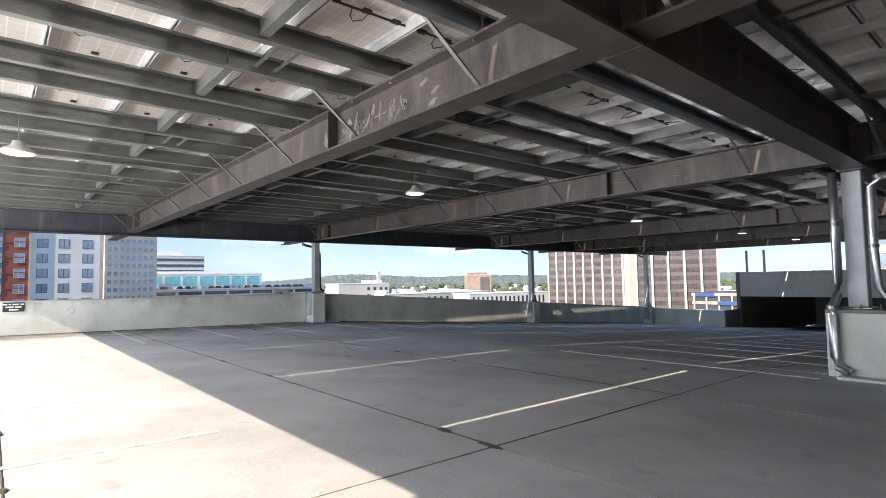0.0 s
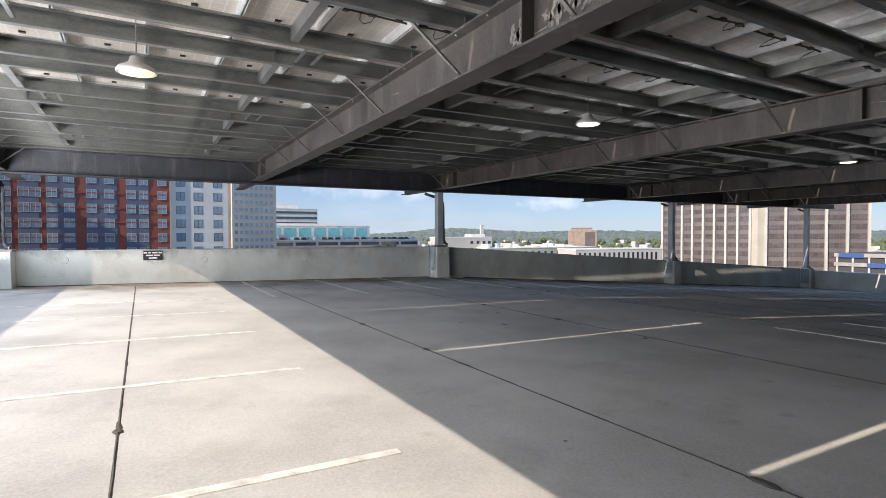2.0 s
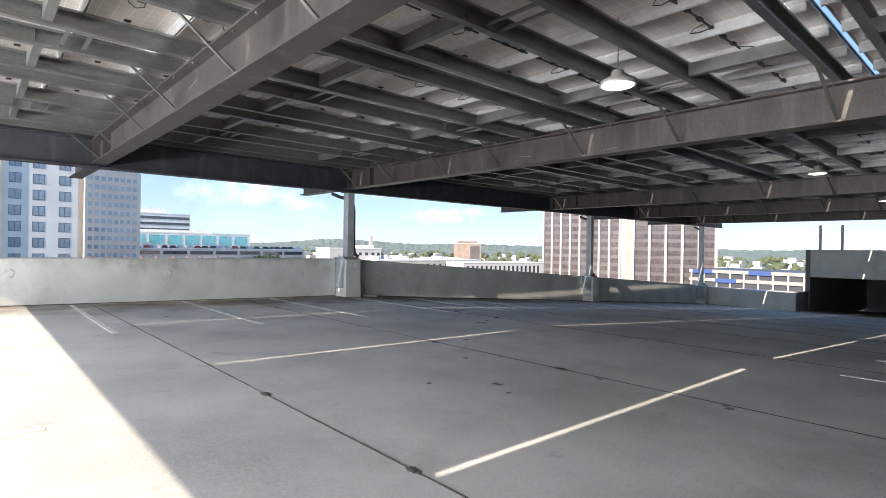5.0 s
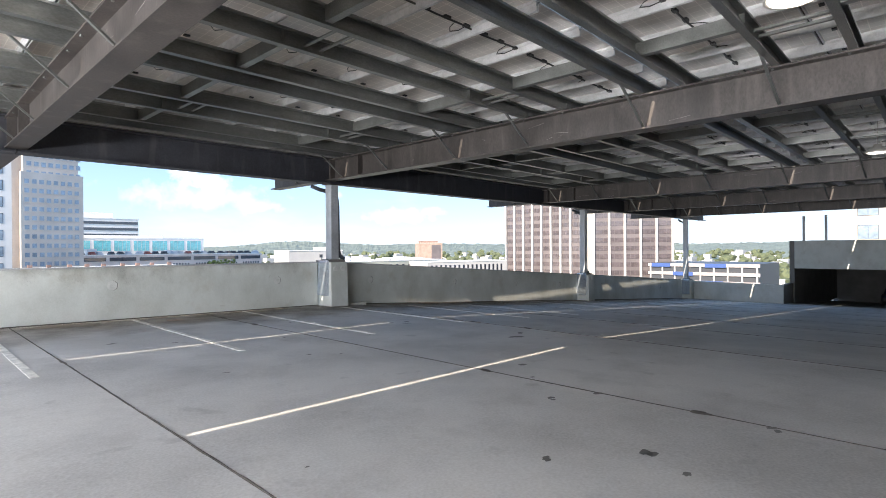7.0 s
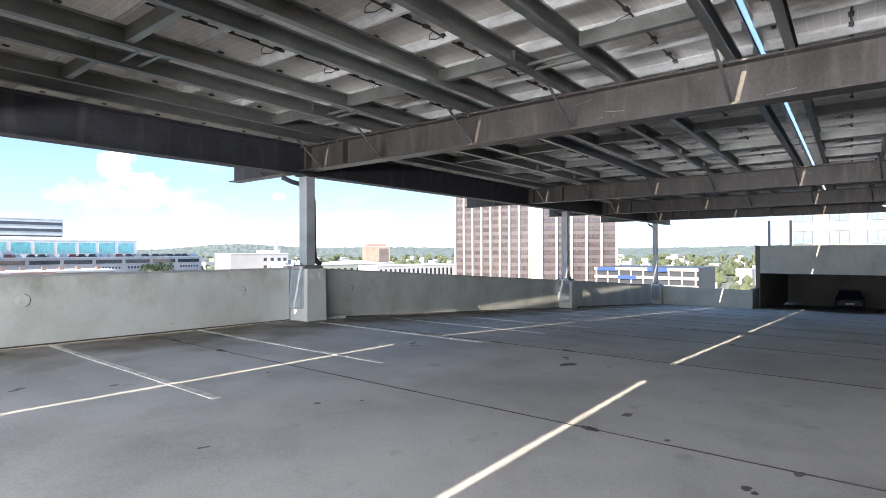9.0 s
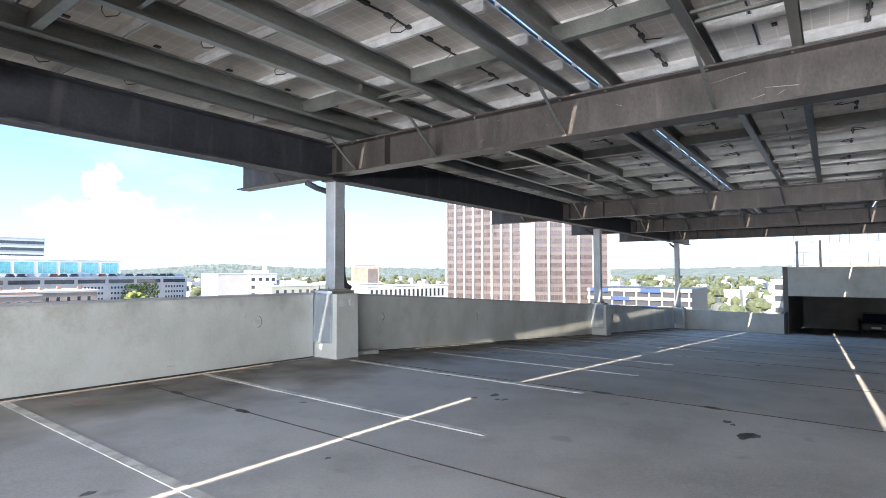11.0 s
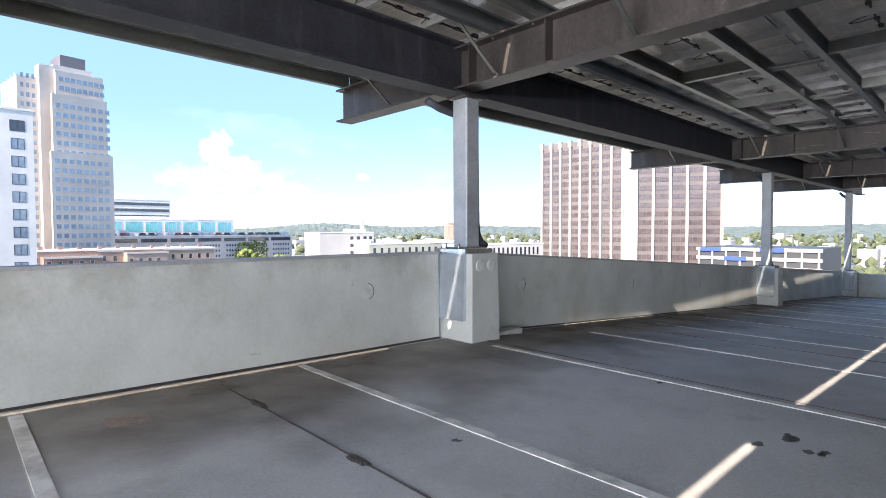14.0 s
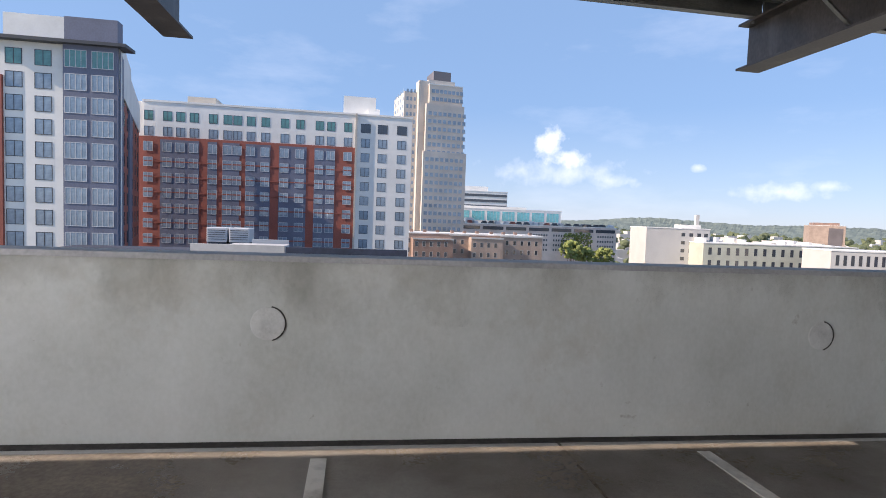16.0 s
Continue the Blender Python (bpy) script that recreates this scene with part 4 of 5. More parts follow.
# ---- foot of the ramp ----
foot = tagged(new("wall_east"), "low concrete wall at the foot of the ramp", "wall", kind="structure")
bm = bmesh.new()
hexa(bm, [(END, 15.0, -2.3), (END + 0.22, 15.0, -2.3), (END + 0.22, 20.9, -2.3), (END, 20.9, -2.3)],
     [(END, 15.0, -0.85), (END + 0.22, 15.0, -0.85), (END + 0.22, 20.9, -0.76), (END, 20.9, -0.76)])
part("low_wall", bm, M_WALL, foot)
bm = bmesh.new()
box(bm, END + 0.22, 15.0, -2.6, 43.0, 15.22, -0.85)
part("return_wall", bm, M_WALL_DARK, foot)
upper = tagged(new("wall_upper_deck"), "grey concrete spandrel wall of the upper deck over a dark opening", "wall", kind="structure")
bm = bmesh.new()
box(bm, 43.0, -24, 0.13, 43.22, 14.92, 1.98, 0.01)
part("spandrel", bm, M_WALL, upper)
# Inner faces take the darkened concrete, so the opening stays dark.
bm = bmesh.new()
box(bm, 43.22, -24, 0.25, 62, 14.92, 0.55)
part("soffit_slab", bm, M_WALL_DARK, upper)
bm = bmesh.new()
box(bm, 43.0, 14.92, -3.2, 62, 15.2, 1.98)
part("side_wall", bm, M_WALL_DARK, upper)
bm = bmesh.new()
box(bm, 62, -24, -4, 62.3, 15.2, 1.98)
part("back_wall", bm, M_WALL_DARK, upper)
car = thing("parked_car", "dark parked car inside the unlit parking level", "car", (54.5, 10.2, deck(54.5)))
bm = bmesh.new()
box(bm, -2.2, -0.9, 0.3, 2.2, 0.9, 0.95, 0.14)
part("body", bm, M_CABLE, car)
bm = bmesh.new()
hexa(bm, [(-1.5, -0.8, 0.93), (1.6, -0.8, 0.93), (1.6, 0.8, 0.93), (-1.5, 0.8, 0.93)], [(-0.9, -0.66, 1.5), (1.2, -0.66, 1.5), (1.2, 0.66, 1.5), (-0.9, 0.66, 1.5)])
part("cabin", bm, M_GLASS_TOP, car)
for sx in (-1.4, 1.4):
    for sy in (-0.8, 0.8):
        bm = bmesh.new()
        lathe(bm, [(0.33, -0.1), (0.33, 0.1), (0.2, 0.11)], 18)
        bmesh.ops.rotate(bm, verts=bm.verts, cent=(0, 0, 0), matrix=Matrix.Rotation(radians(90), 3, "X"))
        bmesh.ops.translate(bm, verts=bm.verts, vec=(sx, sy, 0.33))
        part("wheel", bm, M_CABLE, car)
bm = bmesh.new()
box(bm, -2.23, -0.28, 0.5, -2.19, 0.28, 0.64)
part("number_plate", bm, M_WHITE, car)
for sy in (-0.72, 0.72):
    bm = bmesh.new()
    box(bm, -2.22, sy - 0.12, 0.7, -2.17, sy + 0.12, 0.84, 0.01)
    part("tail_light", bm, M_GLASS_TOP, car)
for y in (14.4, 13.2):
    bm = bmesh.new()
    box(bm, 43.04, y - 0.07, 1.98, 43.18, y + 0.07, 3.62, 0.01)
    tagged(part("canopy_post", bm, M_COLUMN), "slim grey steel post on the upper deck wall", "post", "canopy posts", "structure")
# Unseen wall, added up to canopy height to keep southern daylight out.
south = tagged(new("wall_south"), "unseen plain wall added to block daylight from the south", "wall", kind="structure")
bm = bmesh.new()
hexa(bm, [(-24, -24.2, -0.5), (62, -24.2, -4.5), (62, -24, -4.5), (-24, -24, -0.5)], [(-24, -24.2, 4.6), (62, -24.2, 4.6), (62, -24, 4.6), (-24, -24, 4.6)])
part("south_panel", bm, M_WALL, south)
# unseen canopy added to the west, to shade the deck beyond the sunlit strip
west = thing("canopy_west", "unseen canopy added to shade the deck beyond the sunlit strip", "canopy", kind="structure")
bm = bmesh.new()
box(bm, -16.5, Y_SOUTH, 4.62, -9.85, Y_NORTH, 4.68)
part("panel_roof", bm, M_BACK, west)
bm = bmesh.new()
box(bm, -16.5, Y_SOUTH, 4.685, -9.85, Y_NORTH, 4.7)
part("cover_glass", bm, M_GLASS_TOP, west)
for x in (-10.5, -15.8):
    bm = bmesh.new()
    prism(bm, [(x + a, 4.0 + b) for a, b in i_shape(0.34, GIRDER_D)], 1, Y_SOUTH, Y_NORTH)
    part("west_girder", bm, M_STEEL, west)
    for y in (0.5, 20.72):
        bm = bmesh.new()
        box(bm, x - 0.15, y - 0.15, 0.0, x + 0.15, y + 0.15, 4.0)
        part("west_column", bm, M_COLUMN, west)

# ---- the town beyond ----
GROUND_Z = -32.0
M_GROUND = material("town_ground", (0.2, 0.21, 0.16), 0.9, 0, 0.4, 0.012, 0.2, 0, stain=(0.3, 0.29, 0.27))
M_RED = material("red_cladding", (0.32, 0.1, 0.072), 0.7, 0, 0.15, 0.3, 6, 0.1)
M_SLATE = material("slate_blue_cladding", (0.15, 0.165, 0.23), 0.6, 0, 0.15, 0.3, 6, 0.08)
M_PALE = material("pale_render", (0.8, 0.79, 0.76), 0.7, 0, 0.1, 0.2, 5, 0.06)
M_CREAM = material("cream_render", (0.52, 0.48, 0.42), 0.7, 0, 0.1, 0.2, 5, 0.06)
M_STONE = material("beige_stone", (0.62, 0.56, 0.5), 0.75, 0, 0.12, 0.15, 4, 0.06)
M_PIER = material("white_pier", (0.55, 0.53, 0.51), 0.7, 0, 0.1, 0.1, 3, 0.04)
M_TAN = material("tan_brick", (0.42, 0.32, 0.26), 0.85, 0, 0.2, 0.2, 4, 0.1)
M_OLD_BRICK = material("old_brick", (0.3, 0.2, 0.16), 0.85, 0, 0.25, 0.3, 4, 0.1)
M_SPANDREL = material("bronze_spandrel", (0.2, 0.175, 0.175), 0.35, 0.2, 0.15, 0.1, 3, 0.03)
M_FRAME = plain("window_frame_pale", (0.55, 0.56, 0.58), 0.5)
M_FRAME_DARK = plain("window_frame_dark", (0.06, 0.065, 0.075), 0.5)
M_ROOF = material("flat_roof", (0.5, 0.5, 0.5), 0.9, 0, 0.2, 0.2, 4, 0.1)
M_BLUE = plain("blue_banner", (0.05, 0.1, 0.3), 0.6)


def glass(name, color, rough=0.06):
    m = material(name, color, rough, 0.0, 0.3, 0.35, 2.0, 0.0)
    b = m.node_tree.nodes["Principled BSDF"]
    b.inputs["Specular IOR Level"].default_value = 0.9
    b.inputs["Coat Weight"].default_value = 0.6
    b.inputs["Coat Roughness"].default_value = 0.03
    return m


# Paler base puts the sky's reflection into the pane colour.
M_PANE = glass("sky_tinted_glass", (0.27, 0.34, 0.42))
M_PANE_GREEN = glass("green_window_glass", (0.1, 0.26, 0.24))
M_PANE_DARK = glass("dark_window_glass", (0.045, 0.05, 0.065))
M_PANE_TEAL = glass("teal_window_glass", (0.16, 0.5, 0.55))
M_PANE_BRONZE = glass("bronze_window_glass", (0.12, 0.1, 0.105))


def building(name, label, x, y, turn, width, depth, z0, z1, mat, roof=True, category="building"):
    """A block whose front runs along its own x from 0 to width and faces its own -y."""
    b = thing(name, label, category, (x, y, z0))
    b.rotation_euler = (0, 0, turn)
    bm = bmesh.new()
    box(bm, 0, 0, 0, width, depth, z1 - z0)
    part("wall", bm, mat, b)
    if roof:
        bm = bmesh.new()
        box(bm, -0.15, -0.15, z1 - z0, width + 0.15, depth + 0.15, z1 - z0 + 0.35)
        part("roof_edge", bm, M_PALE if mat is not M_SPANDREL else M_PIER, b)
    return b


def window_mesh(w, h, mullions, pane, frame_mat):
    """A ring frame, its pane, its mullion and where the mullions stand."""
    bm = bmesh.new()
    f = 0.07
    outer = [(-w / 2, 0), (w / 2, 0), (w / 2, h), (-w / 2, h)]
    inner = [(-w / 2 + f, f), (w / 2 - f, f), (w / 2 - f, h - f), (-w / 2 + f, h - f)]
    rings = [[bm.verts.new((x, y, v)) for x, v in loop] for loop, y in ((outer, 0.0), (outer, -0.035), (inner, -0.035), (inner, 0.0))]
    for r0, r1 in zip(rings, rings[1:] + rings[:1]):
        for k in range(4):
            bm.faces.new((r0[k], r0[(k + 1) % 4], r1[(k + 1) % 4], r1[k]))
    me = to_mesh("window", bm, frame_mat)
    bm = bmesh.new()
    box(bm, -w / 2 + f, -0.014, f, w / 2 - f, -0.004, h - f)
    me_pane = to_mesh("pane", bm, pane)
    bm = bmesh.new()
    box(bm, -0.035, -0.03, f, 0.035, -0.002, h - f)
    return me, me_pane, to_mesh("mullion", bm, frame_mat), [-w / 2 + w * (k + 1) / (mullions + 1) for k in range(mullions)]


def window(b, meshes, at, turn=0.0):
    ob = shared("window", meshes[0], b, at, turn)
    shared("pane", meshes[1], ob)
    for x in meshes[3]:
        shared("mullion", meshes[2], ob, (x, 0, 0))


def windows(b, z_base, cols, rows, w, h, mullions=1, pane=None, frame_mat=None):
    me = window_mesh(w, h, mullions, pane or M_PANE, frame_mat or M_FRAME_DARK)
    for x in cols:
        for z in rows:
            window(b, me, (x, 0, z - z_base))


def slab(parent, name, x0, y0, z0, x1, y1, z1, mat):
    bm = bmesh.new()
    box(bm, x0, y0, z0, x1, y1, z1)
    return part(name, bm, mat, parent)


# apartment house: white end bay, red and slate facade, projecting wing
AP = building("apartment_building", "apartment block clad in red, slate and white panels", -34.4, 125, 0, 50.3, 18, GROUND_Z, 21.3, M_PALE)
z = -GROUND_Z
slab(AP, "red_facade", 0, -0.25, 0, 39.0, 0, 14.9 + z, M_RED)
for x0, x1 in ((3.0, 9.9), (11.4, 13.1), (14.1, 17.2), (18.3, 22.9), (24.5, 29.7), (31.2, 35.2)):
    slab(AP, "slate_band", x0, -0.31, 0, x1, -0.25, 14.4 + z, M_SLATE)
for k in range(9):
    zz = 15.0 - 2.87 * k
    if zz < 14.5:
        slab(AP, "floor_band", 0.0, -0.36, zz - 1.95 + z, 39.0, -0.31, zz - 1.72 + z, M_RED)
slab(AP, "corner_fin", 39.0, -0.5, 0, 39.35, 0.2, 21.6 + z, M_CREAM)
FLOORS = [17.9 - 2.87 * k for k in range(9)]
windows(AP, GROUND_Z, (41.05, 44.4, 48.25), FLOORS[1:], 1.75, 1.75, 1)
windows(AP, GROUND_Z, (41.05, 44.4, 48.25), FLOORS[:1], 1.95, 1.8, 1, M_PANE_DARK)
cols_red = (0.9, 4.2, 6.5, 8.9, 12.3, 14.95, 16.75, 19.2, 21.9, 25.5, 28.4, 32.1, 34.3, 37.6)
red_low = [v for v in FLOORS if v < 14]
windows(AP, GROUND_Z, cols_red, FLOORS[1:2], 1.6, 1.75, 1)
windows(AP, GROUND_Z, cols_red, FLOORS[:1], 1.6, 1.8, 1, M_PANE_GREEN)
me_low = window_mesh(1.65, 1.75, 1, M_PANE, M_FRAME)
for x in cols_red:
    for v in red_low:
        window(AP, me_low, (x, -0.34, v + z))
slab(AP, "roof_plant_room", 36.5, 3, 21.3 + z, 43.0, 9, 25.6 + z, M_PALE)
slab(AP, "roof_plant_room", 41.5, 2.4, 21.3 + z, 43.8, 5, 23.2 + z, M_PALE)
slab(AP, "roof_plant_room", 6.8, 3, 21.3 + z, 12.0, 8, 23.3 + z, M_CREAM)
slab(AP, "west_end", -5.0, 0.4, 0, 0, 18, 21.3 + z, M_PALE)
slab(AP, "west_end_cladding", -5.0, 0.15, 0, 0, 0.4, 14.9 + z, M_RED)
# wing
WG = building("apartment_wing", "apartment wing with slate corner bay and white piers", -45.0, 84, 0, 22.95, 1.2, GROUND_Z, 19.4, M_PALE)
slab(WG, "corner_bay", 17.45, -0.35, 0, 23.1, 0, 19.4 + z, M_SLATE)
slab(WG, "red_bay", 0, -0.3, 0, 11.3, 0, 15.6 + z, M_RED)
slab(WG, "cornice", 9.0, -1.1, 19.4 + z, 24.2, 1.6, 19.75 + z, M_FRAME_DARK)
slab(WG, "attic", 11.4, -0.1, 19.75 + z, 17.5, 1.2, 22.4 + z, M_PALE)
slab(WG, "attic", 17.5, -0.15, 19.75 + z, 23.0, 1.2, 22.5 + z, M_SLATE)
W_ROWS = [16.9 - 2.54 * k for k in range(9)]
windows(WG, GROUND_Z, (12.35, 15.3), W_ROWS[1:], 1.75, 1.75, 1)
windows(WG, GROUND_Z, (12.35, 15.3), W_ROWS[:1], 1.7, 1.75, 1, M_PANE_GREEN)
me_bay = window_mesh(2.3, 1.85, 3, M_PANE, M_FRAME)
me_bay_top = window_mesh(2.3, 1.95, 3, M_PANE_GREEN, M_FRAME)
for k, v in enumerate(W_ROWS):
    for x in (18.75, 21.55):
        window(WG, me_bay_top if k == 0 else me_bay, (x, -0.36, v + z))
SD = building("apartment_side_range", "red and slate side range joining the wing to the block", -22.05, 84.2, math.atan2(37.8, -12.0), 39.6, 0.8, GROUND_Z, 19.4, M_RED)
slab(SD, "attic_band", 0, -0.15, 15.0 + z, 39.6, 0, 19.4 + z, M_PALE)
slab(SD, "slate_bay", 0, -0.2, 0, 4.5, 0, 19.3 + z, M_SLATE)
slab(SD, "slate_bay", 14.0, -0.2, 0, 20.0, 0, 14.8 + z, M_SLATE)
slab(SD, "attic", 0, 0, 19.4 + z, 20, 0.8, 21.6 + z, M_PALE)
windows(SD, GROUND_Z, (2.2, 8.0, 13.0, 17.0, 23.0, 29.0, 35.0), W_ROWS, 1.7, 1.75, 1, M_PANE_DARK)

# beige stepped tower
TW = building("stepped_tower", "tall beige stone residential tower with stepped top", 31.5, 219, radians(8), 13.2, 20, GROUND_Z, 52.0, M_STONE)
slab(TW, "side_shaft", -8.9, 4.0, 0, 0, 22, 49.5 + z, M_STONE)
slab(TW, "corner_shaft", -3.8, 1.5, 0, 0.3, 6, 53.5 + z, M_STONE)
slab(TW, "front_bay", -1.5, -1.6, 0, 13.6, 0, 44.5 + z, M_STONE)
slab(TW, "lower_bay", -2.5, -3.0, 0, 14.6, -1.6, 26.5 + z, M_STONE)
slab(TW, "penthouse", 2.5, 4, 52 + z, 9.5, 14, 58.3 + z, M_SPANDREL)
slab(TW, "penthouse", 0.2, 3, 52 + z, 11, 16, 54.5 + z, M_STONE)
lights = bmesh.new()
frames_t = bmesh.new()
for k in range(26):
    v = 49.0 - 2.9 * k
    yy = -3.0 if v < 24.5 else (-1.6 if v < 42 else 0.0)
    x0 = -2.0 if v < 24.5 else (-1.0 if v < 42 else 0.5)
    for c in range(8):
        x = x0 + 1.0 + c * (1.95 if v < 42 else 1.62)
        box(lights, x - 0.62, yy - 0.05, v + z, x + 0.62, yy - 0.005, v + 1.35 + z)
        box(frames_t, x - 0.72, yy - 0.22, v + z - 0.25, x + 0.72, yy - 0.005, v + z - 0.05)
    for c in range(4):
        y = 4.9 + c * 4.4
        box(lights, -8.95, y, v + z, -8.905, y + 1.7, v + 1.4 + z)
    for c in range(3):
        x = -8.0 + c * 1.45
        box(lights, x, 3.95, v + z, x + 0.8, 3.995, v + 1.4 + z)
part("glazing", lights, M_PANE, TW)["kind"] = "stuff"
part("sill_course", frames_t, M_PIER, TW)["kind"] = "stuff"

# banded office and the teal glazed hall in front of it
OF = building("banded_office", "pale office block with dark window bands", 62, 330, 0, 34, 22, GROUND_Z, 18.4, M_PALE)
slab(OF, "plant_room", 5, 5, 18.4 + z, 23, 16, 21.8 + z, M_PALE)
for k in range(5):
    slab(OF, "window_band", 0.5, -0.2, 15.6 - 3.3 * k + z, 33.6, -0.02, 17.0 - 3.3 * k + z, M_PANE_DARK)
TL = building("glazed_hall", "low hall with teal glass walls and white frame", 50, 260, 0, 53, 25, GROUND_Z, 6.6, M_PALE)
slab(TL, "raised_roof", 3, 2, 6.6 + z, 36, 22, 8.0 + z, M_PALE)
me_teal = window_mesh(6.2, 4.4, 3, M_PANE_TEAL, M_PIER)
for k in range(7):
    window(TL, me_teal, (4.5 + 7.35 * k, -0.05, 1.3 + z))
M_GARAGE = material("pinkish_concrete", (0.66, 0.58, 0.54), 0.8, 0, 0.12, 0.2, 4, 0.06)
PK = building("parking_structure", "long pale concrete parking structure with open levels", 46, 235, 0, 73, 20, GROUND_Z, -0.3, M_GARAGE)
for k in range(7):
    # Dark glass slabs stand in for the shade inside the open levels.
    slab(PK, "open_level_shade", 2 + 10.2 * k, -0.15, -2.5 + z, 11 + 10.2 * k, -0.02, -1.1 + z, M_PANE_DARK)
    for j in range(4):
        windows(PK, GROUND_Z, [3.2 + 10.2 * k + 1.15 * i for i in range(7)], (-4.7 - 2.1 * j,), 0.75, 1.0, 0, M_PANE_DARK, M_FRAME) if k > 2 else None
slab(PK, "stair_head", 6, 4, -0.3 + z, 9, 9, 2.2 + z, M_PALE)
slab(PK, "stair_head", 34, 4, -0.3 + z, 36, 8, 1.6 + z, M_PALE)
# cars on its roof
rnd = random.Random(5)
for k in range(22):
    x = 46 + 3 + 3.2 * k + rnd.random()
    car = thing("parked_car", "small parked car on a far parking roof", "car", (x, 237.5, -0.3), "cars on the far roof")
    bm = bmesh.new()
    box(bm, -0.9, -2.1, 0.25, 0.9, 2.1, 0.85, 0.12)
    box(bm, -0.78, -1.2, 0.8, 0.78, 1.3, 1.42, 0.18)
    part("body", bm, rnd.choice((M_PIER, M_FRAME_DARK, M_PANE_DARK, M_FRAME, M_RED)), car)
    bm = bmesh.new()
    for sx in (-0.88, 0.74):
        for sy in (-1.4, 1.3):
            box(bm, sx, sy - 0.3, 0, sx + 0.14, sy + 0.3, 0.6)
    part("wheels", bm, M_CABLE, car)

# old brick terrace
BR = building("brick_terrace", "row of old brown brick houses with small windows", 20, 178, 0, 44, 14, GROUND_Z, -3.4, M_TAN)
slab(BR, "front_range", 2, -6, 0, 14, 0, -4.6 + z, M_OLD_BRICK)
slab(BR, "front_range", 20, -4, 0, 30, 0, -4.0 + z, M_TAN)
windows(BR, GROUND_Z, [1.2 + 2.4 * k for k in range(18)], (-6.3, -9.2, -12.0), 0.95, 1.5, 0, M_PANE_DARK, M_PIER)
me_terrace = window_mesh(0.95, 1.5, 0, M_PANE_DARK, M_PIER)
for x0, n, y in ((3.0, 5, -6.0), (21.0, 4, -4.0)):
    for k in range(n):
        for v in (-7.0, -10.0):
            window(BR, me_terrace, (x0 + 2.2 * k, y, v + z))
for x0, x1, y, v in ((2, 14, -6, -4.6), (20, 30, -4, -4.0), (14, 20, 0, -3.4), (30, 44, 0, -3.4)):
    slab(BR, "cornice", x0 - 0.1, y - 0.25, v - 0.35 + z, x1 + 0.1, y - 0.004, v + 0.1 + z, M_PIER)
for k in range(10):
    slab(BR, "chimney", 2 + 4.3 * k, 4 + (k % 3), -3.4 + z, 3.0 + 4.3 * k, 5 + (k % 3), -2.2 + z, M_OLD_BRICK)
for k in range(4):
    slab(BR, "skylight", 24 + 4.5 * k, 1.5, -3.4 + z, 26.5 + 4.5 * k, 3.5, -2.9 + z, M_PIER)

# white slab block, pale green hall, brown tower
WH = building("white_block", "plain white residential slab block", 112.7, 200, radians(-8), 24, 16, GROUND_Z, 0.8, M_PIER)
windows(WH, GROUND_Z, (14.0, 17.0, 20.0, 22.6), [-2.0 - 3.0 * k for k in range(5)], 1.4, 1.3, 0, M_PANE_DARK)
slab(WH, "roof_house", 15, 3, 0.8 + z, 22, 10, 2.4 + z, M_PALE)
slab(WH, "chimney", 20.5, 4, 2.4 + z, 21.8, 5.4, 6.4 + z, M_PIER)
GR = building("pale_green_hall", "long pale green masonry building with tall windows", 128, 188, radians(-6), 58, 18, GROUND_Z, -4.0, material("pale_green_stone", (0.5, 0.5, 0.42), 0.8, 0, 0.12, 0.2, 4, 0.06))
windows(GR, GROUND_Z, [2.5 + 3.4 * k for k in range(17)], (-8.0, -12.5), 1.2, 2.6, 1, M_PANE_DARK)
rnd = random.Random(8)
for k in range(22):
    x = rnd.uniform(1, 56)
    slab(GR, "roof_vent", x, rnd.uniform(2, 14), -4.0 + z, x + rnd.uniform(0.5, 2.2), rnd.uniform(15, 17), -4.0 + z + rnd.uniform(0.5, 2.4), rnd.choice((M_PIER, M_PALE, M_FRAME)))
BT = building("brown_tower_block", "square brown brick tower block", 396, 420, radians(-35), 26, 26, GROUND_Z, 7.0, M_TAN)
slab(BT, "roof_storey", 3, 3, 7 + z, 22, 22, 9.6 + z, M_OLD_BRICK)
slab(BT, "blank_panel", 14, -0.4, 0, 24, 0, 5 + z, M_SPANDREL)
W2 = building("white_annex", "low white annex with tall narrow windows", 150, 158, radians(-12), 42, 14, GROUND_Z, -4.2, M_PIER)
windows(W2, GROUND_Z, [2.0 + 2.3 * k for k in range(17)], (-8.6,), 1.0, 3.2, 0, M_PANE_DARK)

# dark glazed tower with white piers
F, G, H = Vector((207, 161)), Vector((209, 119.5)), Vector((229, 91))
TOP = 40.5
DK = thing("pier_tower", "bronze glass office tower with white vertical piers", "building", (0, 0, 0))
bm = bmesh.new()
back = [G + (H - G).normalized().orthogonal() * 0, H, H + Vector((45, 28)), F + Vector((40, 24)), F]
prism(bm, [tuple(p) for p in back], 2, GROUND_Z, TOP)
part("core", bm, M_SPANDREL, DK)


